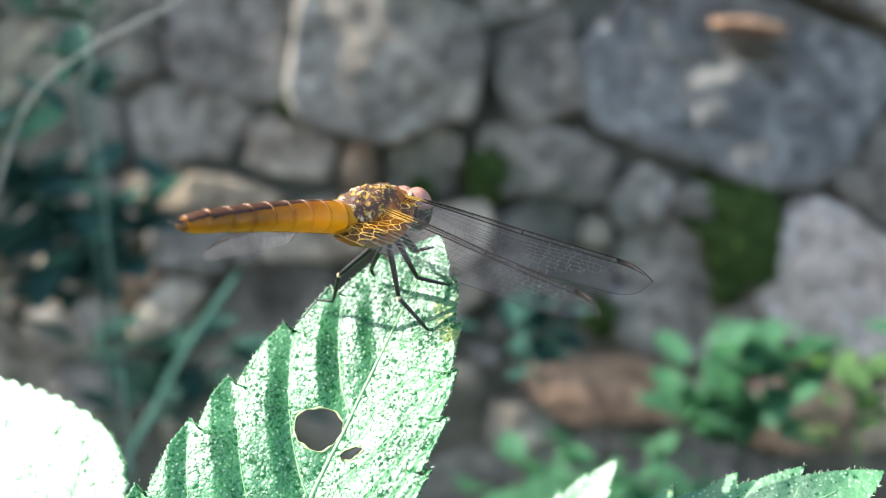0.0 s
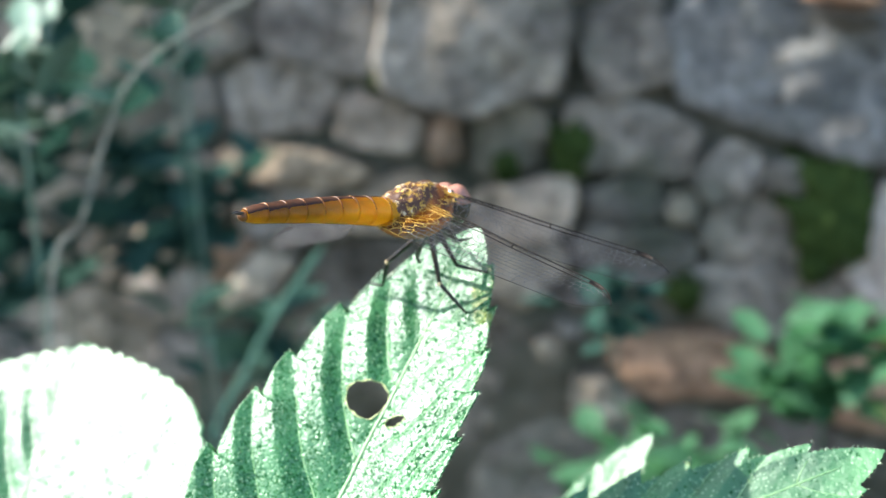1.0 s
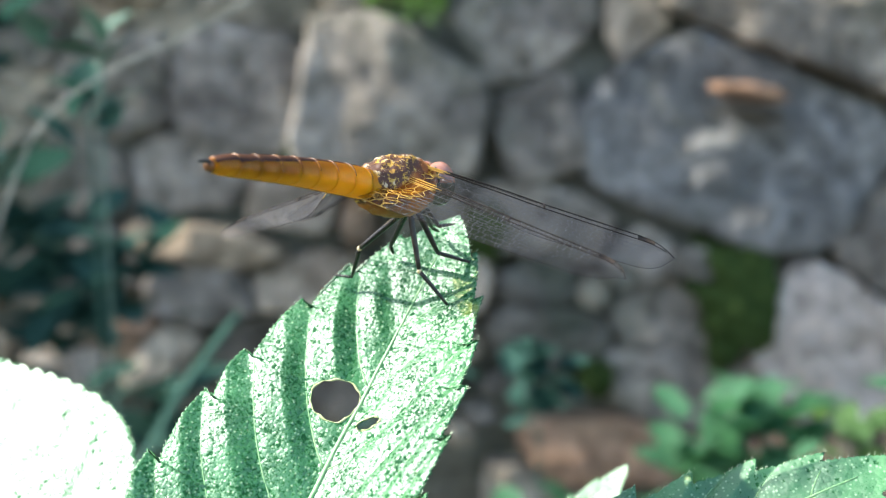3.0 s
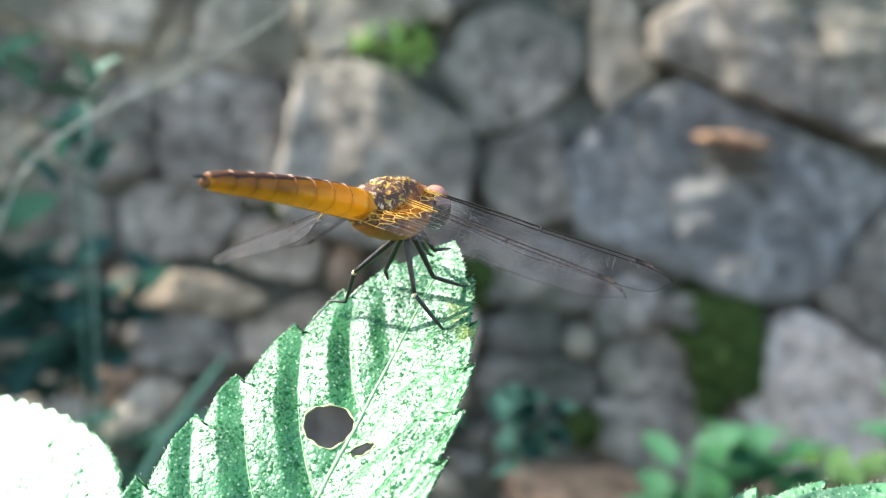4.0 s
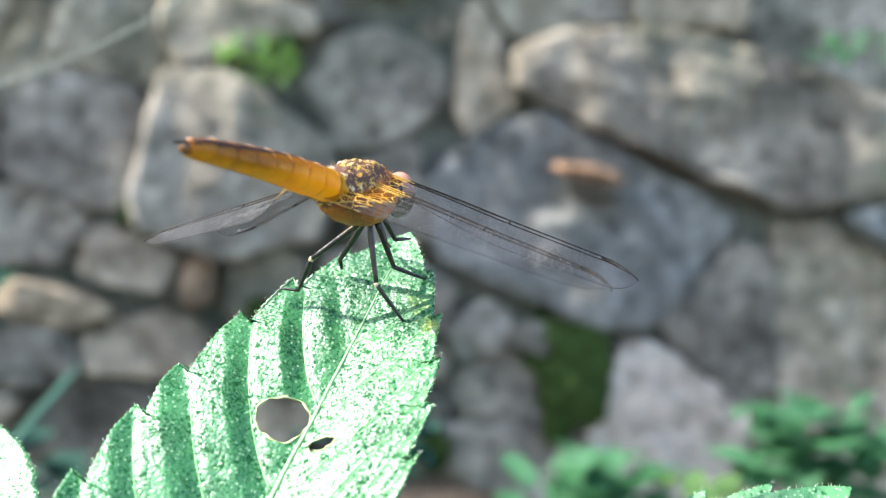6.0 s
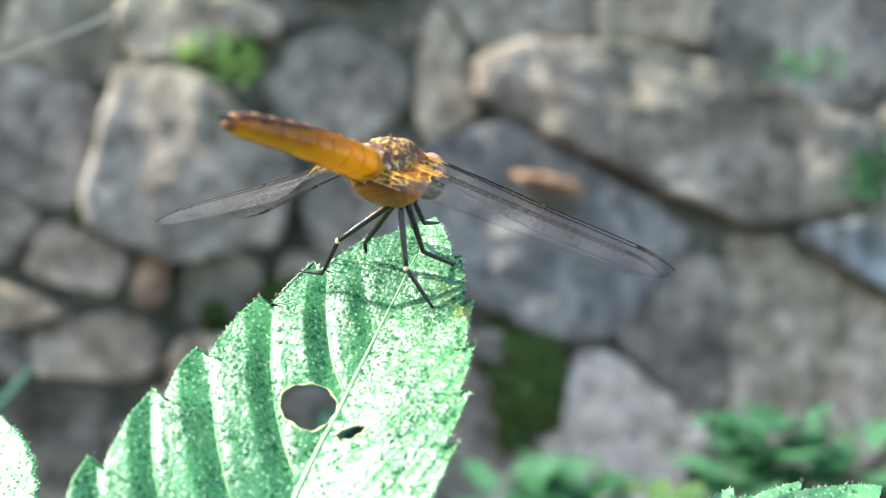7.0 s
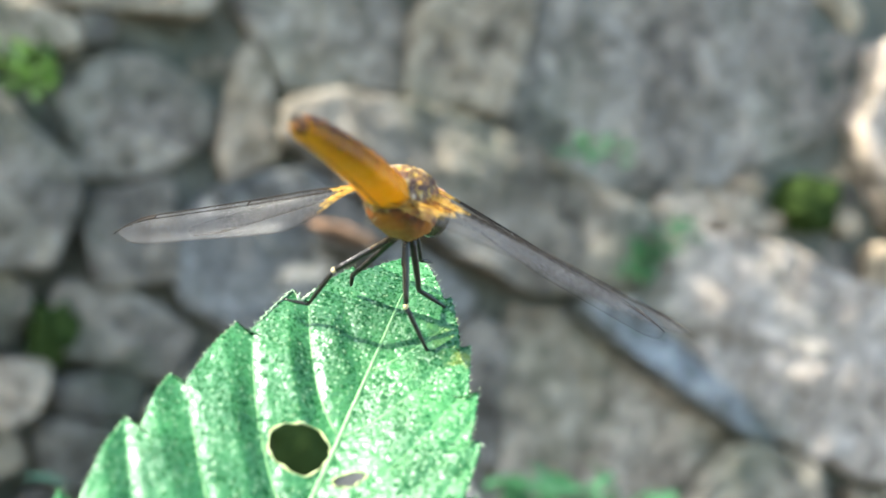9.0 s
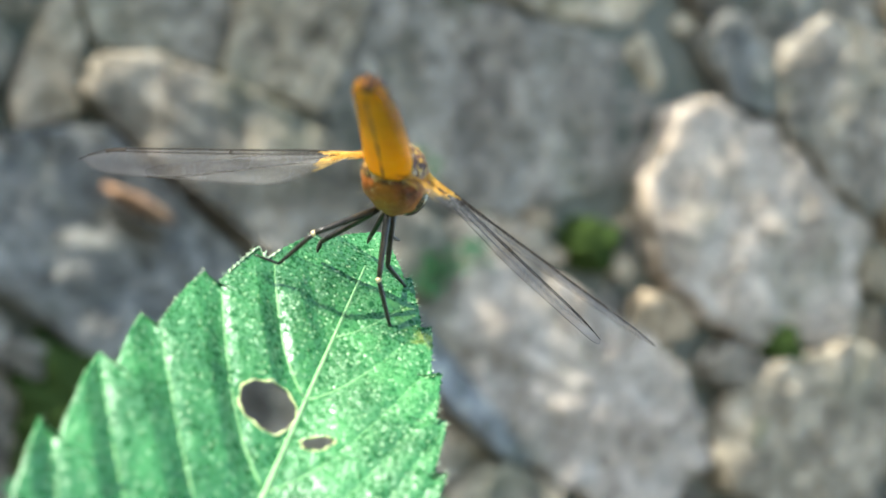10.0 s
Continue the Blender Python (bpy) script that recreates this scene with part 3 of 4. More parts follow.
def thorax_colour(n, l, v):
    """Cream, yellow and dark brown mottling over the back, red-brown flanks, yellow below."""
    spot = ramp(n, l, noise_tex(n, l, v, 820.0, 3.0), ((0.38, (0.20, 0.085, 0.03)), (0.46, (0.46, 0.26, 0.03)), (0.54, (0.52, 0.33, 0.05)), (0.62, (0.55, 0.46, 0.34))))
    speck = ramp(n, l, noise_tex(n, l, v, 1600.0, 4.0, 0.65), ((0.51, (0, 0, 0)), (0.57, (1, 1, 1))))
    top = mix(n, l, speck, (0.075, 0.028, 0.012), spot)
    side = ramp(n, l, noise_tex(n, l, v, 300.0, 4.0), ((0.34, (0.09, 0.025, 0.006)), (0.46, (0.24, 0.058, 0.008)), (0.60, (0.44, 0.130, 0.010)), (0.75, (0.54, 0.27, 0.05))))
    low = ramp(n, l, noise_tex(n, l, v, 400.0, 4.0), ((0.35, (0.28, 0.095, 0.012)), (0.65, (0.46, 0.18, 0.022))))
    sep = n.new("ShaderNodeSeparateXYZ")
    l.new(v, sep.inputs["Vector"])
    along = add_value(n, l, add_value(n, l, sep.outputs["X"], 0.72, "MULTIPLY"), add_value(n, l, sep.outputs["Y"], 0.69, "MULTIPLY"))
    wave = add_value(n, l, noise_tex(n, l, v, 350.0, 3.0), 0.35, "MULTIPLY")
    rise = add_value(n, l, add_value(n, l, sep.outputs["Z"], 180.0, "MULTIPLY"), wave)
    key = add_value(n, l, rise, add_value(n, l, along, -120.0, "MULTIPLY"))
    up = ramp(n, l, add_value(n, l, key, 0.5, "MULTIPLY"), ((0.70, (0, 0, 0)), (0.76, (1, 1, 1))))
    under = ramp(n, l, add_value(n, l, rise, 0.5, "MULTIPLY"), ((0.10, (1, 1, 1)), (0.24, (0, 0, 0))))
    return mix(n, l, under, mix(n, l, up, side, top), low)


def abdomen_colour(n, l, v):
    """Amber, browner towards the tail."""
    f = noise_tex(n, l, v, 300.0, 4.0)
    amber = ramp(n, l, f, ((0.3, (0.74, 0.29, 0.008)), (0.55, (0.85, 0.39, 0.014)), (0.8, (0.90, 0.47, 0.028))))
    way = A_TIP - A_ROOT
    up = (UP - way * (UP.dot(way) / way.dot(way))).normalized()

    def along(direction):
        dot = n.new("ShaderNodeVectorMath")
        dot.operation = "DOT_PRODUCT"
        dot.inputs[1].default_value = direction
        l.new(v, dot.inputs[0])
        return dot.outputs["Value"]

    back = along(way / way.dot(way))
    rise = along(up / 0.0021)
    brown = ramp(n, l, add_value(n, l, back, 1.0, "MULTIPLY"), ((0.45, (0, 0, 0)), (1.0, (0.5, 0.5, 0.5))))
    key = add_value(n, l, add_value(n, l, add_value(n, l, rise, 0.8, "MULTIPLY"), add_value(n, l, add_value(n, l, back, 0.62, "MINIMUM"), 1.5, "MULTIPLY")), add_value(n, l, noise_tex(n, l, v, 900.0, 3.0), 0.5, "MULTIPLY"))
    dark = ramp(n, l, add_value(n, l, key, 0.5, "MULTIPLY"), ((0.48, (0, 0, 0)), (0.60, (0.50, 0.50, 0.50)), (0.71, (0.95, 0.95, 0.95))))
    return mix(n, l, dark, mix(n, l, brown, amber, (0.42, 0.12, 0.008)), (0.07, 0.022, 0.007))


A_ROOT, A_TIP = Vector((0.0197, 0.1722, 0.6218)) - BASE, Vector((0.00486, 0.1552, 0.62374)) - BASE
THORAX = chitin("thorax_chitin", thorax_colour, 0.6)
ABDOMEN = chitin("amber_chitin", abdomen_colour, 0.38)
glow = ABDOMEN.node_tree.nodes["Principled BSDF"]
thin = ABDOMEN.node_tree.nodes.new("ShaderNodeBsdfTranslucent")
thin.inputs["Color"].default_value = (1.0, 0.70, 0.05, 1)
blend = ABDOMEN.node_tree.nodes.new("ShaderNodeMixShader")
blend.inputs["Fac"].default_value = 0.55
ABDOMEN.node_tree.links.new(glow.outputs[0], blend.inputs[1])
ABDOMEN.node_tree.links.new(thin.outputs[0], blend.inputs[2])
ABDOMEN.node_tree.links.new(blend.outputs[0], ABDOMEN.node_tree.nodes["Material Output"].inputs["Surface"])
glow.inputs["Subsurface Weight"].default_value = 0.3
glow.inputs["Subsurface Radius"].default_value = (1.0, 0.5, 0.06)
glow.inputs["Subsurface Scale"].default_value = 0.0010
DORSAL = simple_material("dark_brown_chitin", (0.025, 0.010, 0.005), (0.075, 0.026, 0.009), 900, 0.6, 0.3, 0.2, 0.0001)
BROWN = simple_material("brown_chitin", (0.10, 0.035, 0.008), (0.34, 0.13, 0.02), 700, 0.4, 0.5, 0.2, 0.0001)
BLACK = simple_material("black_chitin", (0.008, 0.007, 0.006), (0.03, 0.026, 0.02), 1500, 0.3, 0.5, 0.2, 0.0001)
CREAM = simple_material("cream_chitin", (0.6, 0.45, 0.22), (0.75, 0.62, 0.36), 1500, 0.5, 0.4, 0.2, 0.0001)
EYE_TOP = simple_material("pinkish_brown_eye", (0.34, 0.15, 0.10), (0.48, 0.24, 0.17), 1200, 0.2, 0.6, 0.1, 0.00005)
EYE_LOW = simple_material("grey_eye", (0.03, 0.03, 0.016), (0.085, 0.078, 0.045), 1200, 0.2, 0.6, 0.1, 0.00005)
VEIN = simple_material("dark_wing_vein", (0.012, 0.009, 0.007), (0.03, 0.022, 0.016), 1500, 0.7, 0.2, 0.1, 0.0001)
# the sun's reflection on the thin veins is put into this lighter colour
SHINE_VEIN = simple_material("fine_wing_vein_with_shine", (0.045, 0.042, 0.040), (0.11, 0.104, 0.100), 1500, 0.35, 0.8, 0.1, 0.0001)
AMBER_VEIN = simple_material("amber_wing_vein", (0.58, 0.31, 0.04), (0.74, 0.46, 0.10), 1500, 0.4, 0.4, 0.1, 0.0001)


def membrane(name, tint, gloss, keep, body):
    mat = bpy.data.materials.new(name)
    mat.use_nodes = True
    n, l = mat.node_tree.nodes, mat.node_tree.links
    n.remove(n["Principled BSDF"])
    tr, gl, df = n.new("ShaderNodeBsdfTransparent"), n.new("ShaderNodeBsdfGlossy"), n.new("ShaderNodeBsdfDiffuse")
    tr.inputs["Color"].default_value = (*keep, 1)
    gl.inputs["Roughness"].default_value = 0.4
    df.inputs["Color"].default_value = (*tint, 1)
    m1, m2 = n.new("ShaderNodeMixShader"), n.new("ShaderNodeMixShader")
    facing, sheen = n.new("ShaderNodeLayerWeight"), n.new("ShaderNodeMapRange")
    facing.inputs["Blend"].default_value = 0.5
    sheen.inputs["From Min"].default_value, sheen.inputs["From Max"].default_value = 0.6, 1.0
    sheen.inputs["To Min"].default_value, sheen.inputs["To Max"].default_value = gloss, gloss * 7
    l.new(facing.outputs["Facing"], sheen.inputs["Value"])
    l.new(sheen.outputs["Result"], m1.inputs["Fac"])
    m2.inputs["Fac"].default_value = body
    l.new(tr.outputs[0], m1.inputs[1])
    l.new(gl.outputs[0], m1.inputs[2])
    l.new(m1.outputs[0], m2.inputs[1])
    l.new(df.outputs[0], m2.inputs[2])
    l.new(m2.outputs[0], n["Material Output"].inputs["Surface"])
    return mat


CLEAR = membrane("clear_wing_membrane", (0.62, 0.58, 0.60), 0.012, (0.85, 0.85, 0.87), 0.016)
AMBER = membrane("amber_wing_membrane", (0.65, 0.26, 0.015), 0.008, (0.97, 0.80, 0.50), 0.07)


def ball(centre, f, s, u, nf=24, ns=16, shape=None):
    """An ellipsoid with its axes along the vectors f, s and u."""
    verts, faces = [], []
    for j in range(ns + 1):
        th = math.pi * j / ns
        for i in range(nf):
            ph = 2 * math.pi * i / nf
            a, b, c = math.cos(th), math.sin(th) * math.cos(ph), math.sin(th) * math.sin(ph)
            if shape:
                a, b, c = shape(a, b, c)
            verts.append(centre + f * a + s * b + u * c)
    for j in range(ns):
        for i in range(nf):
            a, b = j * nf + i, j * nf + (i + 1) % nf
            faces.append((a, b, b + nf, a + nf))
    return verts, faces


def rel(x, y, z):
    return Vector((x, y, z)) - BASE


mid = rel(0.0224, 0.1749, 0.6219) - FWD * 0.0006
part("thorax", ball(mid, FWD * 0.0061, SIDE * 0.0031, UP * 0.0036, 64, 48,
                    lambda a, b, c: tuple(q * (1 + (0.10 if c > 0.2 else 0.04) * noise.noise((a * 8, b * 8, c * 8)) + 0.05 * noise.noise((a * 4, b * 4, c * 4))) for q in (a, b * (1 - 0.15 * a), c * (1 + 0.1 * a) + (0.06 * (1 - a * a) if c > 0 else 0)))), THORAX, FLY,
     "hairy amber thorax with yellow and dark brown net marking")
hairs = []
hr_rnd = random.Random(4)
for k in range(480):
    d = Vector((hr_rnd.gauss(0, 1), hr_rnd.gauss(0, 1), hr_rnd.gauss(0, 1))).normalized()
    c = mid + FWD * d.x * 0.0059 + SIDE * d.y * 0.0029 + UP * d.z * 0.0034
    o = (FWD * d.x * 0.5 + SIDE * d.y + UP * d.z + Vector((hr_rnd.gauss(0, 0.3), hr_rnd.gauss(0, 0.3), hr_rnd.gauss(0, 0.3)))).normalized()
    hairs.append(tube([c, c + o * hr_rnd.uniform(0.0005, 0.0011)], [0.000006, 0.000003], 3))
tagged(part("hair", join(*hairs), CREAM, FLY, "fine pale hairs on the thorax"), kind="stuff")
# abdomen: segments from the waist to the tip
A0, A1 = Vector((0, 0, 0)), A_TIP - A_ROOT
axis = (A1 - A0).normalized()
a_side = axis.cross(UP).normalized()
a_up = a_side.cross(axis)
SEGMENTS = 9
AB = part("abdomen", tube([A0.lerp(A1, k / 12) + a_up * 0.0004 * math.sin(math.pi * k / 12) for k in range(13)], [0.0005 * (1 - 0.5 * (k / 12) ** 1.4) for k in range(13)], 12), ABDOMEN, FLY,
          "raised amber abdomen with dark back stripe and rings", at=A_ROOT)


def abdomen_radius(f):
    return 0.00226 * (1 - 0.47 * f ** 1.5) * (0.93 + 0.07 * min(1, f / 0.15)) * (1 - 0.28 * (max(0.0, f - 0.92) / 0.08) ** 2)


for k in range(SEGMENTS):
    f0, f1 = k / SEGMENTS, (k + 1) / SEGMENTS
    verts, faces = [], []
    rows = 7
    for j in range(rows + 1):
        f = f0 + (f1 - f0) * j / rows
        flare = 1 + 0.008 * (j / rows) ** 3 - (0.004 if j == 0 else 0)
        r = abdomen_radius(f) * flare
        c = A0.lerp(A1, f) + a_up * 0.0004 * math.sin(math.pi * f)
        for i in range(20):
            a = 2 * math.pi * i / 20
            y, z = math.cos(a), math.sin(a)
            z = z * 0.95 if z > 0 else z * 0.74
            verts.append(c + (a_side * y * 1.06 + a_up * z) * r)
    for j in range(rows):
        for i in range(20):
            a, b = j * 20 + i, j * 20 + (i + 1) % 20
            faces.append((a, b, b + 20, a + 20))
    faces += [tuple(range(20)), tuple(range(rows * 20 + 19, rows * 20 - 1, -1))]
    part("abdomen_segment", (verts, faces), ABDOMEN, AB)
    # dark saddle on the back and a thin dark ring at the hind edge
    ring = [A0.lerp(A1, f1 - 0.004) + a_up * 0.0004 * math.sin(math.pi * f1) + (a_side * math.cos(a) * 1.06 + a_up * math.sin(a) * 0.95) * abdomen_radius(f1) * 1.012
            for a in [math.pi * (0.10 + 0.80 * q / 20) for q in range(21)]]
    part("ring", tube(ring, [0.00003 + (0.00006 + 0.000010 * k) * math.sin(math.pi * q / 20) ** 2 for q in range(21)], 5), BROWN, AB, "thin brown ring")
    if k >= 1:
        spread = (0.05, 0.3, 0.7, 1.1, 1.4, 1.6, 1.75, 1.75)[k - 1]
        verts, faces = [], []
        for j in range(9):
            f = f0 + (f1 - f0) * j / 8
            flare = 1 + 0.014 * (j / 8) ** 3
            r = abdomen_radius(f) * flare + 0.00006
            c = A0.lerp(A1, f) + a_up * 0.0004 * math.sin(math.pi * f)
            half = spread * (0.58 + 0.10 * (j / 8) ** 2 + 0.012 * math.sin(j * 1.9 + k))
            for i in range(11):
                a = math.pi / 2 + half * (2 * i / 10 - 1)
                verts.append(c + (a_side * math.cos(a) * 1.06 + a_up * math.sin(a) * 0.95) * (r - (0.00009 if i in (0, 10) else 0)))
        for j in range(8):
            for i in range(10):
                q = j * 11 + i
                faces.append((q, q + 1, q + 12, q + 11))
        part("dorsal_stripe", (verts, faces), DORSAL, AB, "dark brown stripe along the back")
keel = [A0.lerp(A1, 0.12 + 0.84 * k / 16) + a_up * (0.0004 * math.sin(math.pi * (0.12 + 0.84 * k / 16)) - abdomen_radius(0.12 + 0.84 * k / 16) * 0.74) for k in range(17)]
part("ventral_line", tube(keel, [0.0001 + 0.00004 * math.sin(k * 1.3) for k in range(17)], 6, 0.5), BROWN, AB, "dark line along the belly")
tail = A1
part("tail_tip", ball(tail + axis * 0.0001, axis * 0.0007, a_side * 0.00072, a_up * 0.00066), BROWN, AB, "brownish amber tail end")
for s in (-1, 1):
    part("cercus", tube([tail + a_side * 0.0003 * s + a_up * 0.0003, tail + axis * 0.0009 + a_side * 0.00035 * s + a_up * 0.0004, tail + axis * 0.0016 + a_side * 0.0002 * s + a_up * 0.0003],
                        [0.0002, 0.00022, 0.00005]), BLACK, AB, "dark claspers at the tail")
# head and eyes
HEAD = rel(0.0261, 0.1799, 0.6225)
head = part("head", ball(HEAD + FWD * 0.0004 - UP * 0.0003, FWD * 0.0014, SIDE * 0.0017, UP * 0.0019), CREAM, FLY, "small pale face between large eyes")
for s in (-1, 1):
    c = HEAD + SIDE * 0.0013 * s - UP * 0.0003
    part("eye", ball(c, FWD * 0.0020, SIDE * 0.0019, UP * 0.0027, 28, 20), EYE_LOW, head, "grey striped lower eye")
    part("eye_cap", ball(c, FWD * 0.00206, SIDE * 0.00196, UP * 0.00277, 28, 20, lambda a, b, c: (a, b, max(c, 0.08))), EYE_TOP, head, "pinkish brown upper eye")
    for k in range(2):
        band = [c - FWD * 0.00182 * math.cos(q) * 0.98 + UP * (0.0001 - 0.0008 * k) + SIDE * s * 0.00163 * math.sin(q) * (0.98 if k == 0 else 0.9) for q in [0.1 + 1.9 * i / 10 for i in range(11)]]
        part("eye_band", tube(band, [0.00009] * 11, 5), BLACK, head, "dark band round the eye")
for s in (-1, 1):
    c = HEAD + SIDE * 0.00135 * s - FWD * 0.0011
    arc = [c + SIDE * s * 0.0014 * math.cos(q) + UP * 0.0019 * math.sin(q) - FWD * 0.0002 for q in [-1.4 + 2.6 * i / 14 for i in range(15)]]
    part("occiput_rim", tube(arc, [0.00018 + 0.00006 * math.sin(i * 2.3) for i in range(15)], 6), BLACK, head, "black rim behind the eye")
    part("cheek", ball(c - FWD * 0.0004 + SIDE * s * 0.0006 - UP * 0.0002, FWD * 0.0005, SIDE * 0.0006, UP * 0.0009, 14, 10), CREAM, head, "cream patch behind the eye")
part("brow", ball(HEAD - FWD * 0.0012 + UP * 0.0017, FWD * 0.0007, SIDE * 0.0011, UP * 0.0005, 14, 10), CREAM, head, "white patch behind the eyes")
part("neck", tube([HEAD - FWD * 0.0022, HEAD - FWD * 0.0005], [0.0009, 0.0008], 12), BLACK, FLY)


def leg(points, radii, knee=True):
    """A leg as thigh, shin and foot, with a pale spot at the knee."""
    p = [rel(*q) for q in points]
    names = ("thigh", "shin", "foot")
    for k in range(len(p) - 1):
        line = [p[k].lerp(p[k + 1], q / 6) for q in range(7)]
        r0, r1 = radii[k] * 1.2, radii[k + 1] * 1.2
        ob = part(names[min(k, 2)], tube(line, [r0 + (r1 - r0) * q / 6 + 0.00004 * math.sin(math.pi * q / 6) for q in range(7)], 8), BLACK, FLY)
        if k == 1:
            spines = []
            for q in range(1, 7):
                c = p[k].lerp(p[k + 1], q / 7)
                o = Vector((math.sin(q * 2.1), math.cos(q * 2.1), 0.3)).normalized() * 0.0005
                spines.append(tube([c, c + o], [0.00003, 0.00001], 4))
            part("spine_row", join(*spines), BLACK, ob, "short black spines")
    if knee:
        part("knee", ball(p[1], Vector((0.0003, 0, 0)), Vector((0, 0.0003, 0)), Vector((0, 0, 0.00036)), 12, 8), CREAM, FLY, "cream knee spot")


leg(((0.0236, 0.1768, 0.6190), (0.0249, 0.1764, 0.6118), (0.0285, 0.1770, 0.6075), (0.0296, 0.1772, 0.6062)), (0.00032, 0.00022, 0.00014, 0.00008))
leg(((0.0245, 0.1772, 0.6190), (0.0270, 0.1790, 0.6138), (0.0305, 0.1803, 0.6127), (0.0314, 0.1809, 0.6125)), (0.00034, 0.00022, 0.00014, 0.00008), False)
leg(((0.0228, 0.1775, 0.6188), (0.0174, 0.1790, 0.6141), (0.0162, 0.1818, 0.6102), (0.0138, 0.1828, 0.6103)), (0.00032, 0.00024, 0.00014, 0.00008))
leg(((0.0232, 0.1782, 0.6188), (0.0209, 0.1835, 0.6141), (0.0212, 0.1842, 0.6130)), (0.00030, 0.00022, 0.00012), False)
leg(((0.0255, 0.1785, 0.6192), (0.0270, 0.1800, 0.6170), (0.0290, 0.1815, 0.6172)), (0.00026, 0.0002, 0.0001), False)
leg(((0.0248, 0.1792, 0.6192), (0.0262, 0.1830, 0.6165), (0.0270, 0.1845, 0.6160)), (0.00026, 0.0002, 0.0001), False)


def wing(name, root, tip, rear, chord, hind, root_rear, label="", sag=0.0):
    """A wing with its membrane, long and cross veins, stigma and amber base. root and the stigma's outer end (tip) in the world."""
    root, tip = Vector(root), Vector(tip)
    ex = (tip - root).normalized()
    ey = Vector(rear)
    ey = (ey - ex * ey.dot(ex)).normalized()
    L = (tip - root).length / 0.925
    en = ex.cross(ey)
    if en.z < 0:
        en = -en

    ez = Vector(root_rear)
    ez.normalize()

    def rearward(x):
        f = min(1.0, x / 0.38)
        return ez.lerp(ey, f * f * (3 - 2 * f)).normalized()

    def chord_at(x):
        if hind:
            shape = (0.62 + 0.38 * min(1, x / 0.10) ** 0.7) * (1 - 0.30 * max(0, x - 0.25) / 0.75)
        else:
            shape = (0.42 + 0.58 * min(1, x / 0.45) ** 0.8) * (1 if x > 0.05 else (x + 0.02) / 0.07)
        if x > 0.8:
            shape *= math.sqrt(max(0.0, 1 - ((x - 0.8) / 0.2) ** 3))
        return chord * shape

    def lead(x):
        return -0.035 * chord * math.sin(math.pi * min(1, x / 0.5)) + (chord * 0.36 * ((x - 0.86) / 0.14) ** 2.6 if x > 0.86 else 0)

    def at(x, y):
        """x along the wing, y from 0 (front edge) to 1 (hind edge)."""
        a, c = lead(x), chord_at(x)
        return ex * (x * L) + rearward(x) * (a + y * max(c - max(a, 0), 0.00005)) + en * (sag * math.sin(math.pi * x * 0.5) ** 2 * L + 0.00025 * math.cos(y * 9) * (1 - x))

    nx, ny = 60, 14
    ob = part(name, ([at(i / nx, j / ny) for i in range(nx + 1) for j in range(ny + 1)],
                     [(i * (ny + 1) + j, (i + 1) * (ny + 1) + j, (i + 1) * (ny + 1) + j + 1, i * (ny + 1) + j + 1) for i in range(nx) for j in range(ny)]),
              CLEAR, FLY, label, at=root - BASE)
    off = en * 0.00003
    ax, ay = (12, 10) if hind else (8, 6)
    wash = [at((0.17 if hind else 0.11) * i / ax * (1 - 0.25 * (j / ay) ** 2), j / ay) + en * 0.00005 for i in range(ax + 1) for j in range(ay + 1)]
    part("amber_wash", (wash, [(i * (ay + 1) + j, (i + 1) * (ay + 1) + j, (i + 1) * (ay + 1) + j + 1, i * (ay + 1) + j + 1) for i in range(ax) for j in range(ay)]), AMBER, ob, "amber tinted base of the wing")
    dark, fine, amber = [], [], []

    amber_to = 0.19 if hind else 0.13

    def strand(a, b, r, x_from=0.0, x_to=1.0, curve=lambda x: None, n=40, early_too=True):
        line = []
        for k in range(n + 1):
            x = x_from + (x_to - x_from) * k / n
            line.append((x, at(x, curve(x)) + off))
        early = [p for x, p in line if x < amber_to + 0.02]
        late = [p for x, p in line if x > amber_to - 0.02]
        if len(early) > 2 and early_too:
            amber.append(tube(early, [min(r, 0.00005) * 0.8 + 0.00001] * len(early), 4))
        if len(late) > 2:
            (dark if r > 0.000035 else fine).append(tube(late, [r * (1 - 0.4 * k / len(late)) for k in range(len(late))], 4))

    strand(0, 0, 0.0001, curve=lambda x: 0.0)
    strand(0, 0, 0.00004, x_to=0.52, curve=lambda x: 0.055 * (1 - (x / 0.53) ** 6))
    strand(0, 0, 0.00009, x_to=0.97, curve=lambda x: 0.10 + 0.03 * x)
    for k, y in enumerate((0.22, 0.33, 0.44, 0.55, 0.66, 0.77, 0.88)):
        strand(0, 0, 0.000032, x_from=0.02 + 0.06 * k * (0 if hind else 1), x_to=0.96 - 0.055 * k, curve=lambda x, y=y: y + 0.02 * math.sin(x * 11 + y * 9) + (0.03 * math.sin(x * 70 + y * 20) if x < 0.2 else 0), early_too=k % 2 == 1)
    strand(0, 0, 0.00004, curve=lambda x: 1.0)
    # nodus, arculus and cross veins
    rr = random.Random(len(name) + int(hind) * 7)
    ys = (0.0, 0.115, 0.22, 0.33, 0.44, 0.55, 0.66, 0.77, 0.88, 1.0)
    for band in range(9):
        n = 24 if band == 0 else int(30 + 10 * rr.random())
        for k in range(n):
            x = 0.03 + 0.92 * (k + rr.uniform(0.25, 0.75)) / n
            if x > 0.97 - 0.055 * max(0, band - 2) or x < amber_to:
                continue
            a, b = at(x, ys[band]) + off, at(x + rr.uniform(-0.011, 0.011), ys[band + 1]) + off
            (amber if x < amber_to else fine).append(tube([a, b], [0.000030 if x > amber_to else 0.00005] * 2, 3))
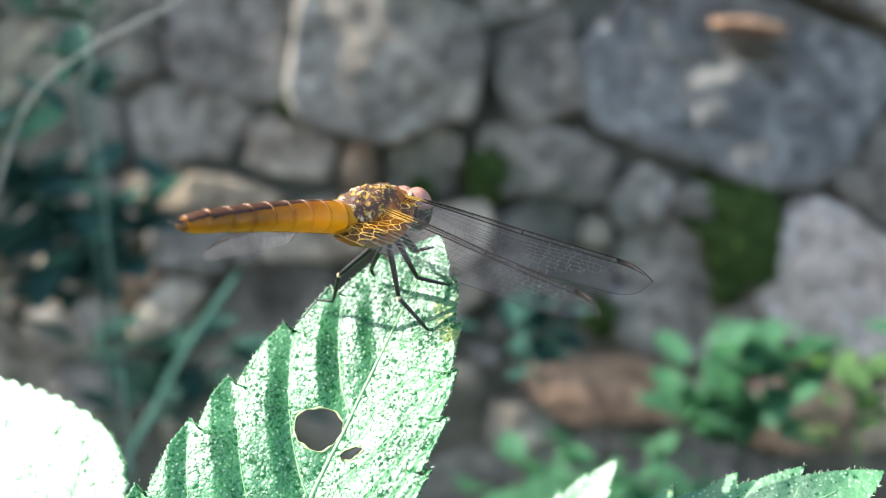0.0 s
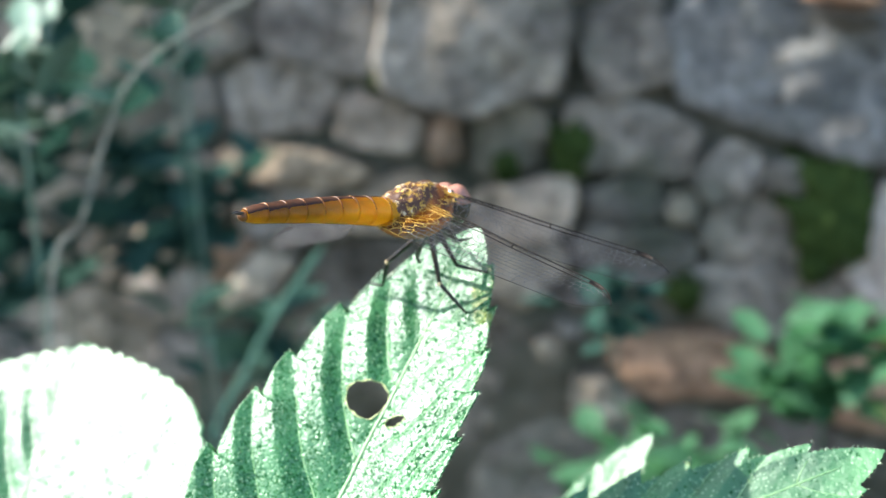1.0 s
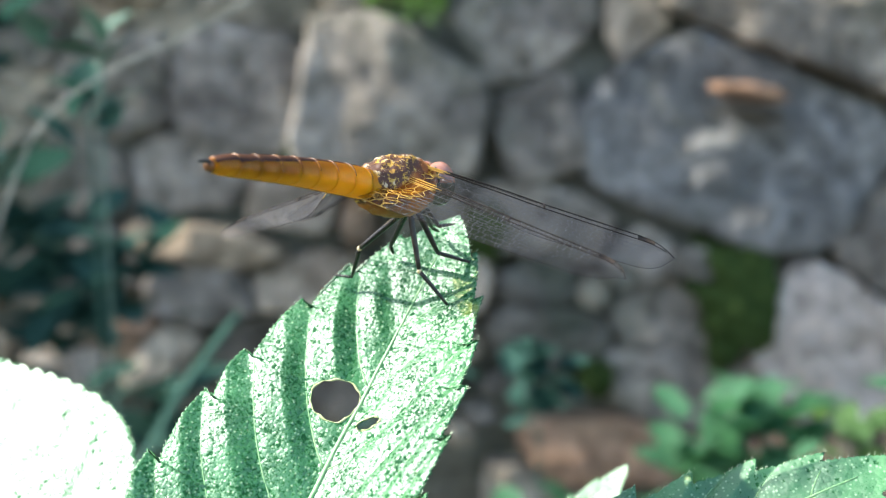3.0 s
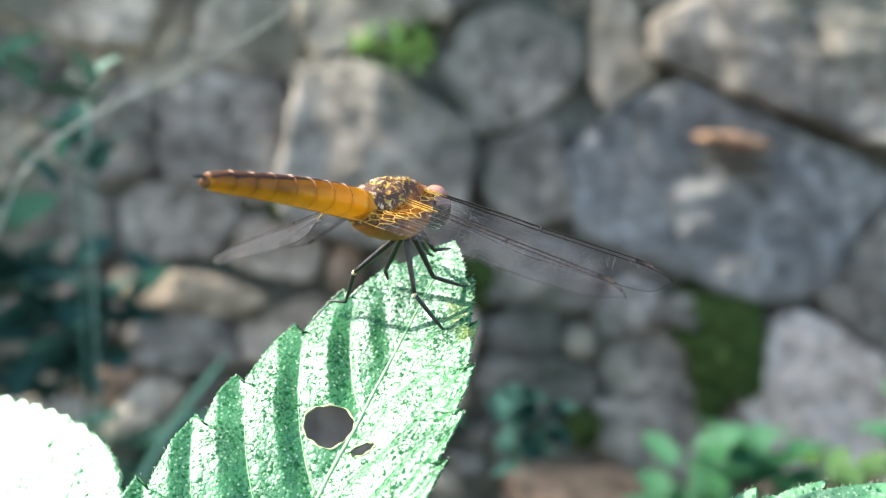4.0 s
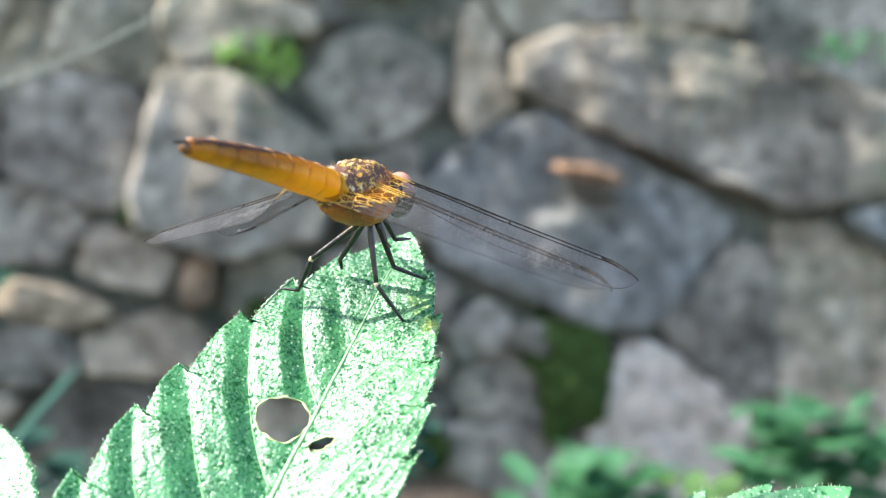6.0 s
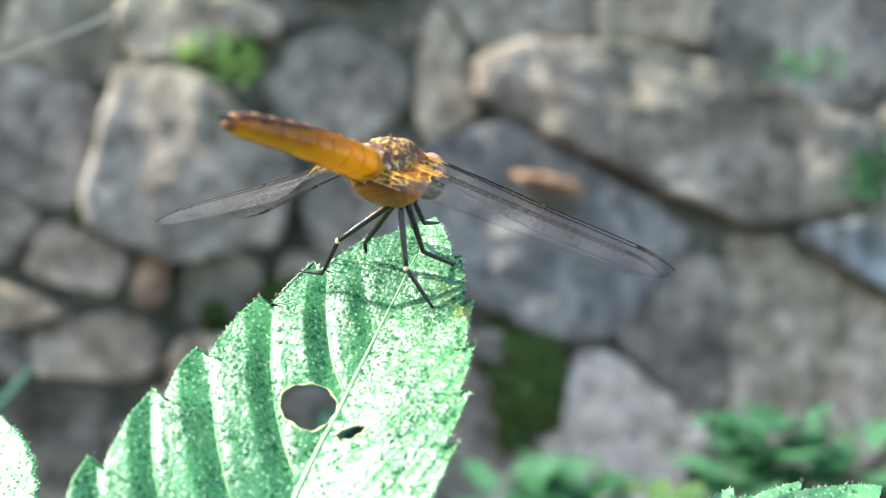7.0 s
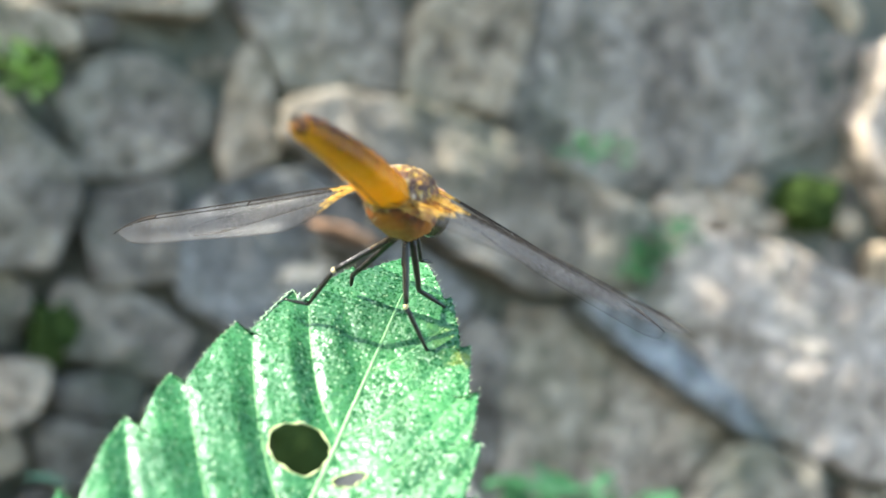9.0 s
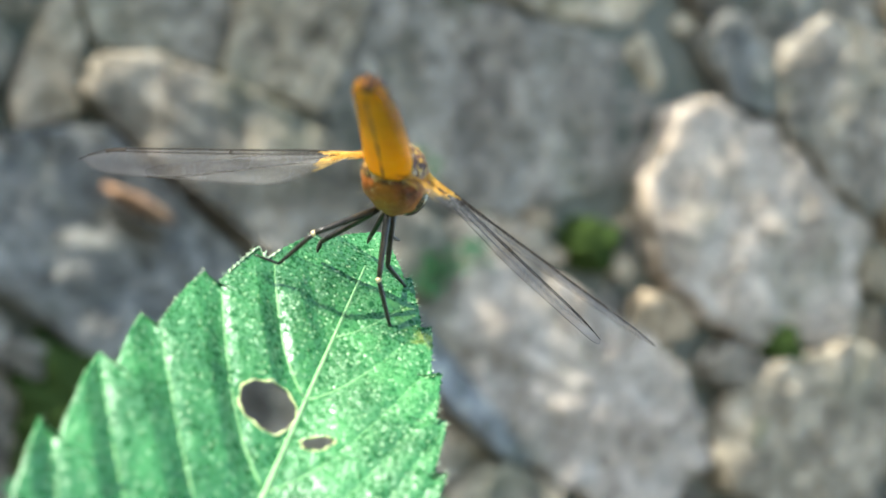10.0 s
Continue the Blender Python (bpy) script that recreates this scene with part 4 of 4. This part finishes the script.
    # amber cells at the base: zigzag strands joined by short cross veins
    bands, steps = (7, 10) if hind else (5, 8)
    nodes = {}
    for j in range(bands + 1):
        for i in range(steps + 1):
            y = 0.13 + 0.87 * (j + (0.26 if (i + j) % 2 else -0.26) * (0 < j < bands)) / bands
            x = amber_to * (i + (rr.uniform(-0.22, 0.22) if 0 < i < steps else 0)) / steps
            nodes[i, j] = at(x, min(1.0, y)) + off
    for (i, j), q in nodes.items():
        if i < steps:
            amber.append(tube([q, nodes[i + 1, j]], [0.000038, 0.000038], 4))
        if j < bands and (i + j) % 2:
            amber.append(tube([q, nodes[i, j + 1]], [0.000038, 0.000038], 4))
    part("main_vein", join(*dark), VEIN, ob, "dark front veins of the wing")
    tagged(part("vein_net", join(*fine), SHINE_VEIN, ob, "fine net of wing veins, grey-brown lightened for their shine"), kind="stuff")
    part("base_vein_net", join(*amber), AMBER_VEIN, ob, "amber veins at the wing's base")
    part("nodus", tube([at(0.5, 0.0) + off, at(0.505, 0.115) + off], [0.00016, 0.0001], 6), VEIN, ob, "dark notch in the front edge")
    stig = [at(x, y) + en * z for z in (0.00007, -0.00007) for x, y in ((0.86, 0.01), (0.89, 0.01), (0.925, 0.01), (0.925, 0.12), (0.89, 0.11), (0.86, 0.10))]
    part("stigma", (stig, [(0, 1, 2, 3, 4, 5), (11, 10, 9, 8, 7, 6)] + [(k, (k + 1) % 6, 6 + (k + 1) % 6, 6 + k) for k in range(6)]), VEIN, ob, "dark cell near the wing's tip")
    return ob


WINGS = [
    wing("fore_wing", (0.0239, 0.1760, 0.6247), (0.0529, 0.1757, 0.6161), (-0.16, -0.84, -0.52), 0.0062, False, (-0.7, -0.7, -0.1), "clear right fore wing with dark veins"),
    wing("hind_wing", (0.0222, 0.1733, 0.6235), (0.0463, 0.1609, 0.6151), (-0.51, -0.81, -0.28), 0.0078, True, (-0.90, -0.40, -0.18), "clear right hind wing with an amber base"),
    wing("fore_wing", (0.0225, 0.1792, 0.6246), (0.0093, 0.2005, 0.6166), (-0.84, -0.54, -0.08), 0.0056, False, (-0.7, -0.7, -0.1), "clear left fore wing with dark veins"),
    wing("hind_wing", (0.0208, 0.1770, 0.6240), (-0.0008, 0.1937, 0.6162), (-0.217, -0.718, -0.66), 0.0062, True, (-0.58, -0.78, -0.15), "clear left hind wing with an amber base"),
]


# ---- plants between the perch and the wall ----
def small_leaf(length, width, fold=0.2):
    """A pointed leaf blade, base at the origin, along +y."""
    n, verts, faces = 12, [], []
    for j in range(n + 1):
        f = j / n
        w = width * math.sin(math.pi * min(1, f * 0.92 + 0.05)) ** 0.8 * (1 + 0.14 * math.sin(j * 2.6))
        for a in (-1, -0.5, 0, 0.5, 1):
            verts.append(Vector((a * w / 2, f * length, fold * abs(a) * w / 2 - 0.25 * length * f * f)))
    for j in range(n):
        for i in range(4):
            q = j * 5 + i
            faces.append((q, q + 1, q + 6, q + 5))
    return verts, faces


def herb(top, foot, span, width, count, size, mat, label, seed, slim=0.5, group="herbs by the wall"):
    """A leafy stalk that rises from the soil to a crown of leaves round top; each leaf is a part."""
    rr = random.Random(seed)
    top, foot = Vector(top), Vector(foot)
    ob = thing("herb", foot, label, "herb", group)
    t = top - foot
    line = smooth_line([(0, 0, 0), t * 0.45 + Vector((0.015, 0.0, 0)), t], 10)
    part("stem", tube(line, [0.0016 - 0.0010 * k / 9 for k in range(10)], 6), mat, ob)
    me = None
    for k in range(count):
        c = t + Vector((rr.gauss(0, width * 0.3), rr.gauss(0, width * 0.25), rr.uniform(-span, span * 0.3)))
        lf = part("leaf", small_leaf(size, size * slim), mat, ob) if me is None else new("leaf", me)
        me = lf.data
        lf.parent = ob
        k1 = rr.uniform(0.7, 1.25)
        lf.matrix_basis = Matrix.Translation(c) @ Euler((radians(rr.uniform(15, 60)), radians(rr.uniform(-20, 20)), rr.uniform(0, 6.28))).to_matrix().to_4x4() @ Matrix.Diagonal((k1, k1, k1, 1))
    return ob


BRIGHT = "bright green leafy herb before the stone wall"
herb((0.203, 0.69, 0.462), (0.21, 0.71, 0.0), 0.050, 0.065, 90, 0.027, HERB, BRIGHT, 1, 0.75)
herb((0.212, 0.52, 0.497), (0.22, 0.54, 0.0), 0.030, 0.026, 16, 0.018, LIME_HERB, "yellowish green herb before the stone wall", 2, 0.7)
herb((0.306, 0.60, 0.522), (0.31, 0.62, 0.0), 0.035, 0.075, 76, 0.026, HERB, BRIGHT, 3, 0.7)
herb((0.095, 0.66, 0.393), (0.10, 0.68, 0.0), 0.045, 0.09, 50, 0.030, HERB, "bright green low herb before the stone wall", 4, 0.7)
herb((0.150, 0.65, 0.383), (0.16, 0.67, 0.0), 0.040, 0.08, 40, 0.028, HERB, "bright green low herb before the stone wall", 6, 0.7)
herb((0.072, 0.62, 0.505), (0.07, 0.64, 0.0), 0.030, 0.045, 40, 0.018, SHADE_HERB, "herb by the wall with shade put into its dark teal colour", 5, 0.7)
herb((-0.285, 0.88, 0.535), (-0.27, 0.90, 0.0), 0.085, 0.13, 72, 0.050, SHADE_HERB, "bushy herb with shade put into its dark teal colour", 7, 0.6)
herb((-0.435, 0.86, 0.57), (-0.45, 0.88, 0.0), 0.17, 0.14, 110, 0.060, SHADE_HERB, "bushy herb with shade put into its dark teal colour", 8, 0.6)
herb((-0.174, 0.44, 0.640), (-0.19, 0.45, 0.0), 0.035, 0.045, 26, 0.034, PALE_HERB, "pale sunlit leafy shoot beside the wall", 9, 0.3)
herb((-0.128, 0.50, 0.668), (-0.135, 0.51, 0.0), 0.012, 0.03, 9, 0.024, PALE_HERB, "thin pale shoot with a few leaves", 15, 0.5)
herb((-0.132, 0.50, 0.642), (-0.14, 0.51, 0.0), 0.018, 0.022, 9, 0.024, SHADE_HERB, "thin shoot with a few teal leaves coloured as in shade", 10, 0.5)
herb((-0.43, 0.95, 0.72), (-0.44, 0.97, 0.0), 0.14, 0.10, 40, 0.055, SHADE_HERB, "bushy herb with shade put into its dark teal colour", 13, 0.6)
herb((-0.23, 1.0, 0.39), (-0.24, 1.02, 0.0), 0.07, 0.14, 40, 0.050, SHADE_HERB, "leafy shrub low against the wall, coloured dark for shade", 12, 0.6)
herb((-0.025, WALL_Y - 0.10, 0.785), (-0.02, WALL_Y + 0.03, 0.74), 0.03, 0.07, 26, 0.030, LIME_HERB, "yellowish green tuft rooted in the wall", 26, 0.5, "plants in the wall")
for k, (x, z) in enumerate(((0.725, 0.735), (0.75, 0.765), (0.775, 0.795), (0.632, 0.865))):
    herb((x, WALL_Y - 0.05, z), (x + 0.01, WALL_Y + 0.03, z - 0.04), 0.02, 0.05, 16, 0.026, HERB, "small green plant rooted in a joint of the wall", 20 + k, 0.5, "plants in the wall")
TWIG_AT = Vector((-0.17, 0.43, 0.0))
twig = thing("twig", TWIG_AT, "thin pale dry twig arching over the soil", "twig")
ARC = ((-0.17, 0.43, 0.0), (-0.17, 0.42, 0.3), (-0.158, 0.42, 0.54), (-0.142, 0.42, 0.580), (-0.131, 0.42, 0.610), (-0.119, 0.42, 0.634),
       (-0.098, 0.42, 0.650), (-0.068, 0.42, 0.665), (-0.04, 0.422, 0.682), (-0.02, 0.424, 0.70))
part("stalk", tube(smooth_line([Vector(p) - TWIG_AT for p in ARC], 60), [0.0009 - 0.0005 * k / 59 for k in range(60)], 6), TWIG, twig)


BLADE_AT = Vector((-0.20, 0.62, 0.0))
grass = thing("grass_blade", BLADE_AT, "blade arching from the soil, coloured dark teal for shade", "grass")
line = smooth_line([Vector(q) - BLADE_AT for q in ((-0.20, 0.62, 0.0), (-0.175, 0.61, 0.36), (-0.132, 0.60, 0.473), (-0.088, 0.60, 0.540))], 24)
part("blade", tube(line, [0.0018 + 0.0024 * math.sin(math.pi * min(1.0, k / 28)) if k < 23 else 0.0006 for k in range(24)], 8, 0.25), SHADE_HERB, grass)


# a flat reddish flake lodged in the face of the large blue stone; a dark piece below stands for its shadow
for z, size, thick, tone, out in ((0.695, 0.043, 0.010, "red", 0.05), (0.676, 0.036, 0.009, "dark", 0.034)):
    flake_and_shade = part("stone", ball(Vector((0, 0, 0)), Vector((size, 0, -size * 0.14)), Vector((0, 0.03, 0)), Vector((0.0, 0, thick)), 20, 14,
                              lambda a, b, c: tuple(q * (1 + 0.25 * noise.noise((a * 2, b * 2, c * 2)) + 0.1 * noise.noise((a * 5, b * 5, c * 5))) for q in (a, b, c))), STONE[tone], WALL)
    flake_and_shade.location = (0.338 + (0.012 if tone == "dark" else 0), WALL_Y - out, z)


# ---- moss on the wall ----
def moss(x, z, w, h, turn, seed):
    n, verts, faces = 22, [], []
    for j in range(n + 1):
        for i in range(n + 1):
            u, v = 2 * i / n - 1, 2 * j / n - 1
            r = math.hypot(u, v)
            e = 0.78 + 0.30 * noise.noise((u * 2.2, v * 2.2, seed)) + 0.22 * noise.noise((u * 6, v * 6, seed))
            lift = max(0.0, 1 - (r / e) ** 2) ** 0.5
            lump = 0.5 + 0.6 * noise.noise((u * 4, v * 4, seed)) + 0.5 * noise.noise((u * 9, v * 9, seed))
            verts.append(Vector((u * w / 2, -lift * (0.012 + 0.022 * lump) + (0.05 if lift == 0 else 0.0), v * h / 2)))
    for j in range(n):
        for i in range(n):
            q = j * (n + 1) + i
            faces.append((q, q + 1, q + n + 2, q + n + 1))
    ob = part("moss", (verts, faces), MOSS)
    ob.matrix_basis = pose(x, WALL_Y - 0.003, z, 0, -turn, 0)
    tagged(ob, "cushion of green moss in a joint of the wall", "moss", "moss on the wall", "stuff")


moss(0.35, 0.465, 0.13, 0.18, 10, 1)
moss(0.188, 0.367, 0.05, 0.06, 0, 12)
moss(-0.085, 0.60, 0.13, 0.05, -25, 2)
moss(0.055, 0.535, 0.07, 0.09, 0, 3)
moss(-0.02, 0.83, 0.06, 0.11, 10, 4)
moss(-0.16, 0.615, 0.06, 0.06, 0, 5)
moss(0.33, 0.40, 0.05, 0.05, 0, 8)
moss(1.53, 0.86, 0.16, 0.10, -20, 9)
moss(1.03, 0.885, 0.12, 0.10, 0, 13)
moss(1.50, 0.70, 0.06, 0.12, 0, 14)
moss(-0.02, 0.515, 0.05, 0.05, 0, 10)


def aim(ob, root, rest, now):
    """The pose of a part hinged at root (in the thing's space) that takes its end from rest to now."""
    turn = (Vector(rest) - Vector(root)).rotation_difference(Vector(now) - Vector(root))
    return Matrix.Translation(Vector(root) - BASE) @ turn.to_matrix().to_4x4()


def motions():
    # the left hind wing trembles about its front edge
    hr = Vector((0.0208, 0.1770, 0.6240))
    edge = (Vector((-0.0008, 0.1937, 0.6162)) - hr).normalized()
    walk(WINGS[3], [(t, Matrix.Translation(hr - BASE) @ Matrix.Rotation(radians(turn), 4, edge)) for t, turn in (
        (0.0, 9), (1.0, 3), (2.0, 7), (2.5, 8), (4.0, 9), (4.5, 12), (5.0, 20), (5.5, 7), (6.0, 13), (7.5, 7), (8.0, -3), (9.0, -3), (10.0, -1))])
    ar = A_ROOT + BASE
    at = A_TIP + BASE
    walk(AB, [(t, aim(AB, ar, at, at + Vector(d))) for t, d in (
        (0.0, (0.0002, -0.0002, -0.0002)), (1.0, (0.0, 0, 0.0003)), (4.5, (0, 0, 0.0006)), (5.0, (0.0001, 0, -0.0002)), (5.5, (0.0002, -0.0001, 0.0003)), (6.0, (0.0004, -0.0002, 0.0005)), (7.5, (0.0006, -0.0003, -0.0007)), (8.0, (0.0005, -0.0003, -0.0007)), (8.5, (0.0003, -0.0002, -0.0004)), (9.0, (0.0004, -0.0003, -0.0002)), (10.0, (0.0004, -0.0003, -0.0003)))])


motions()
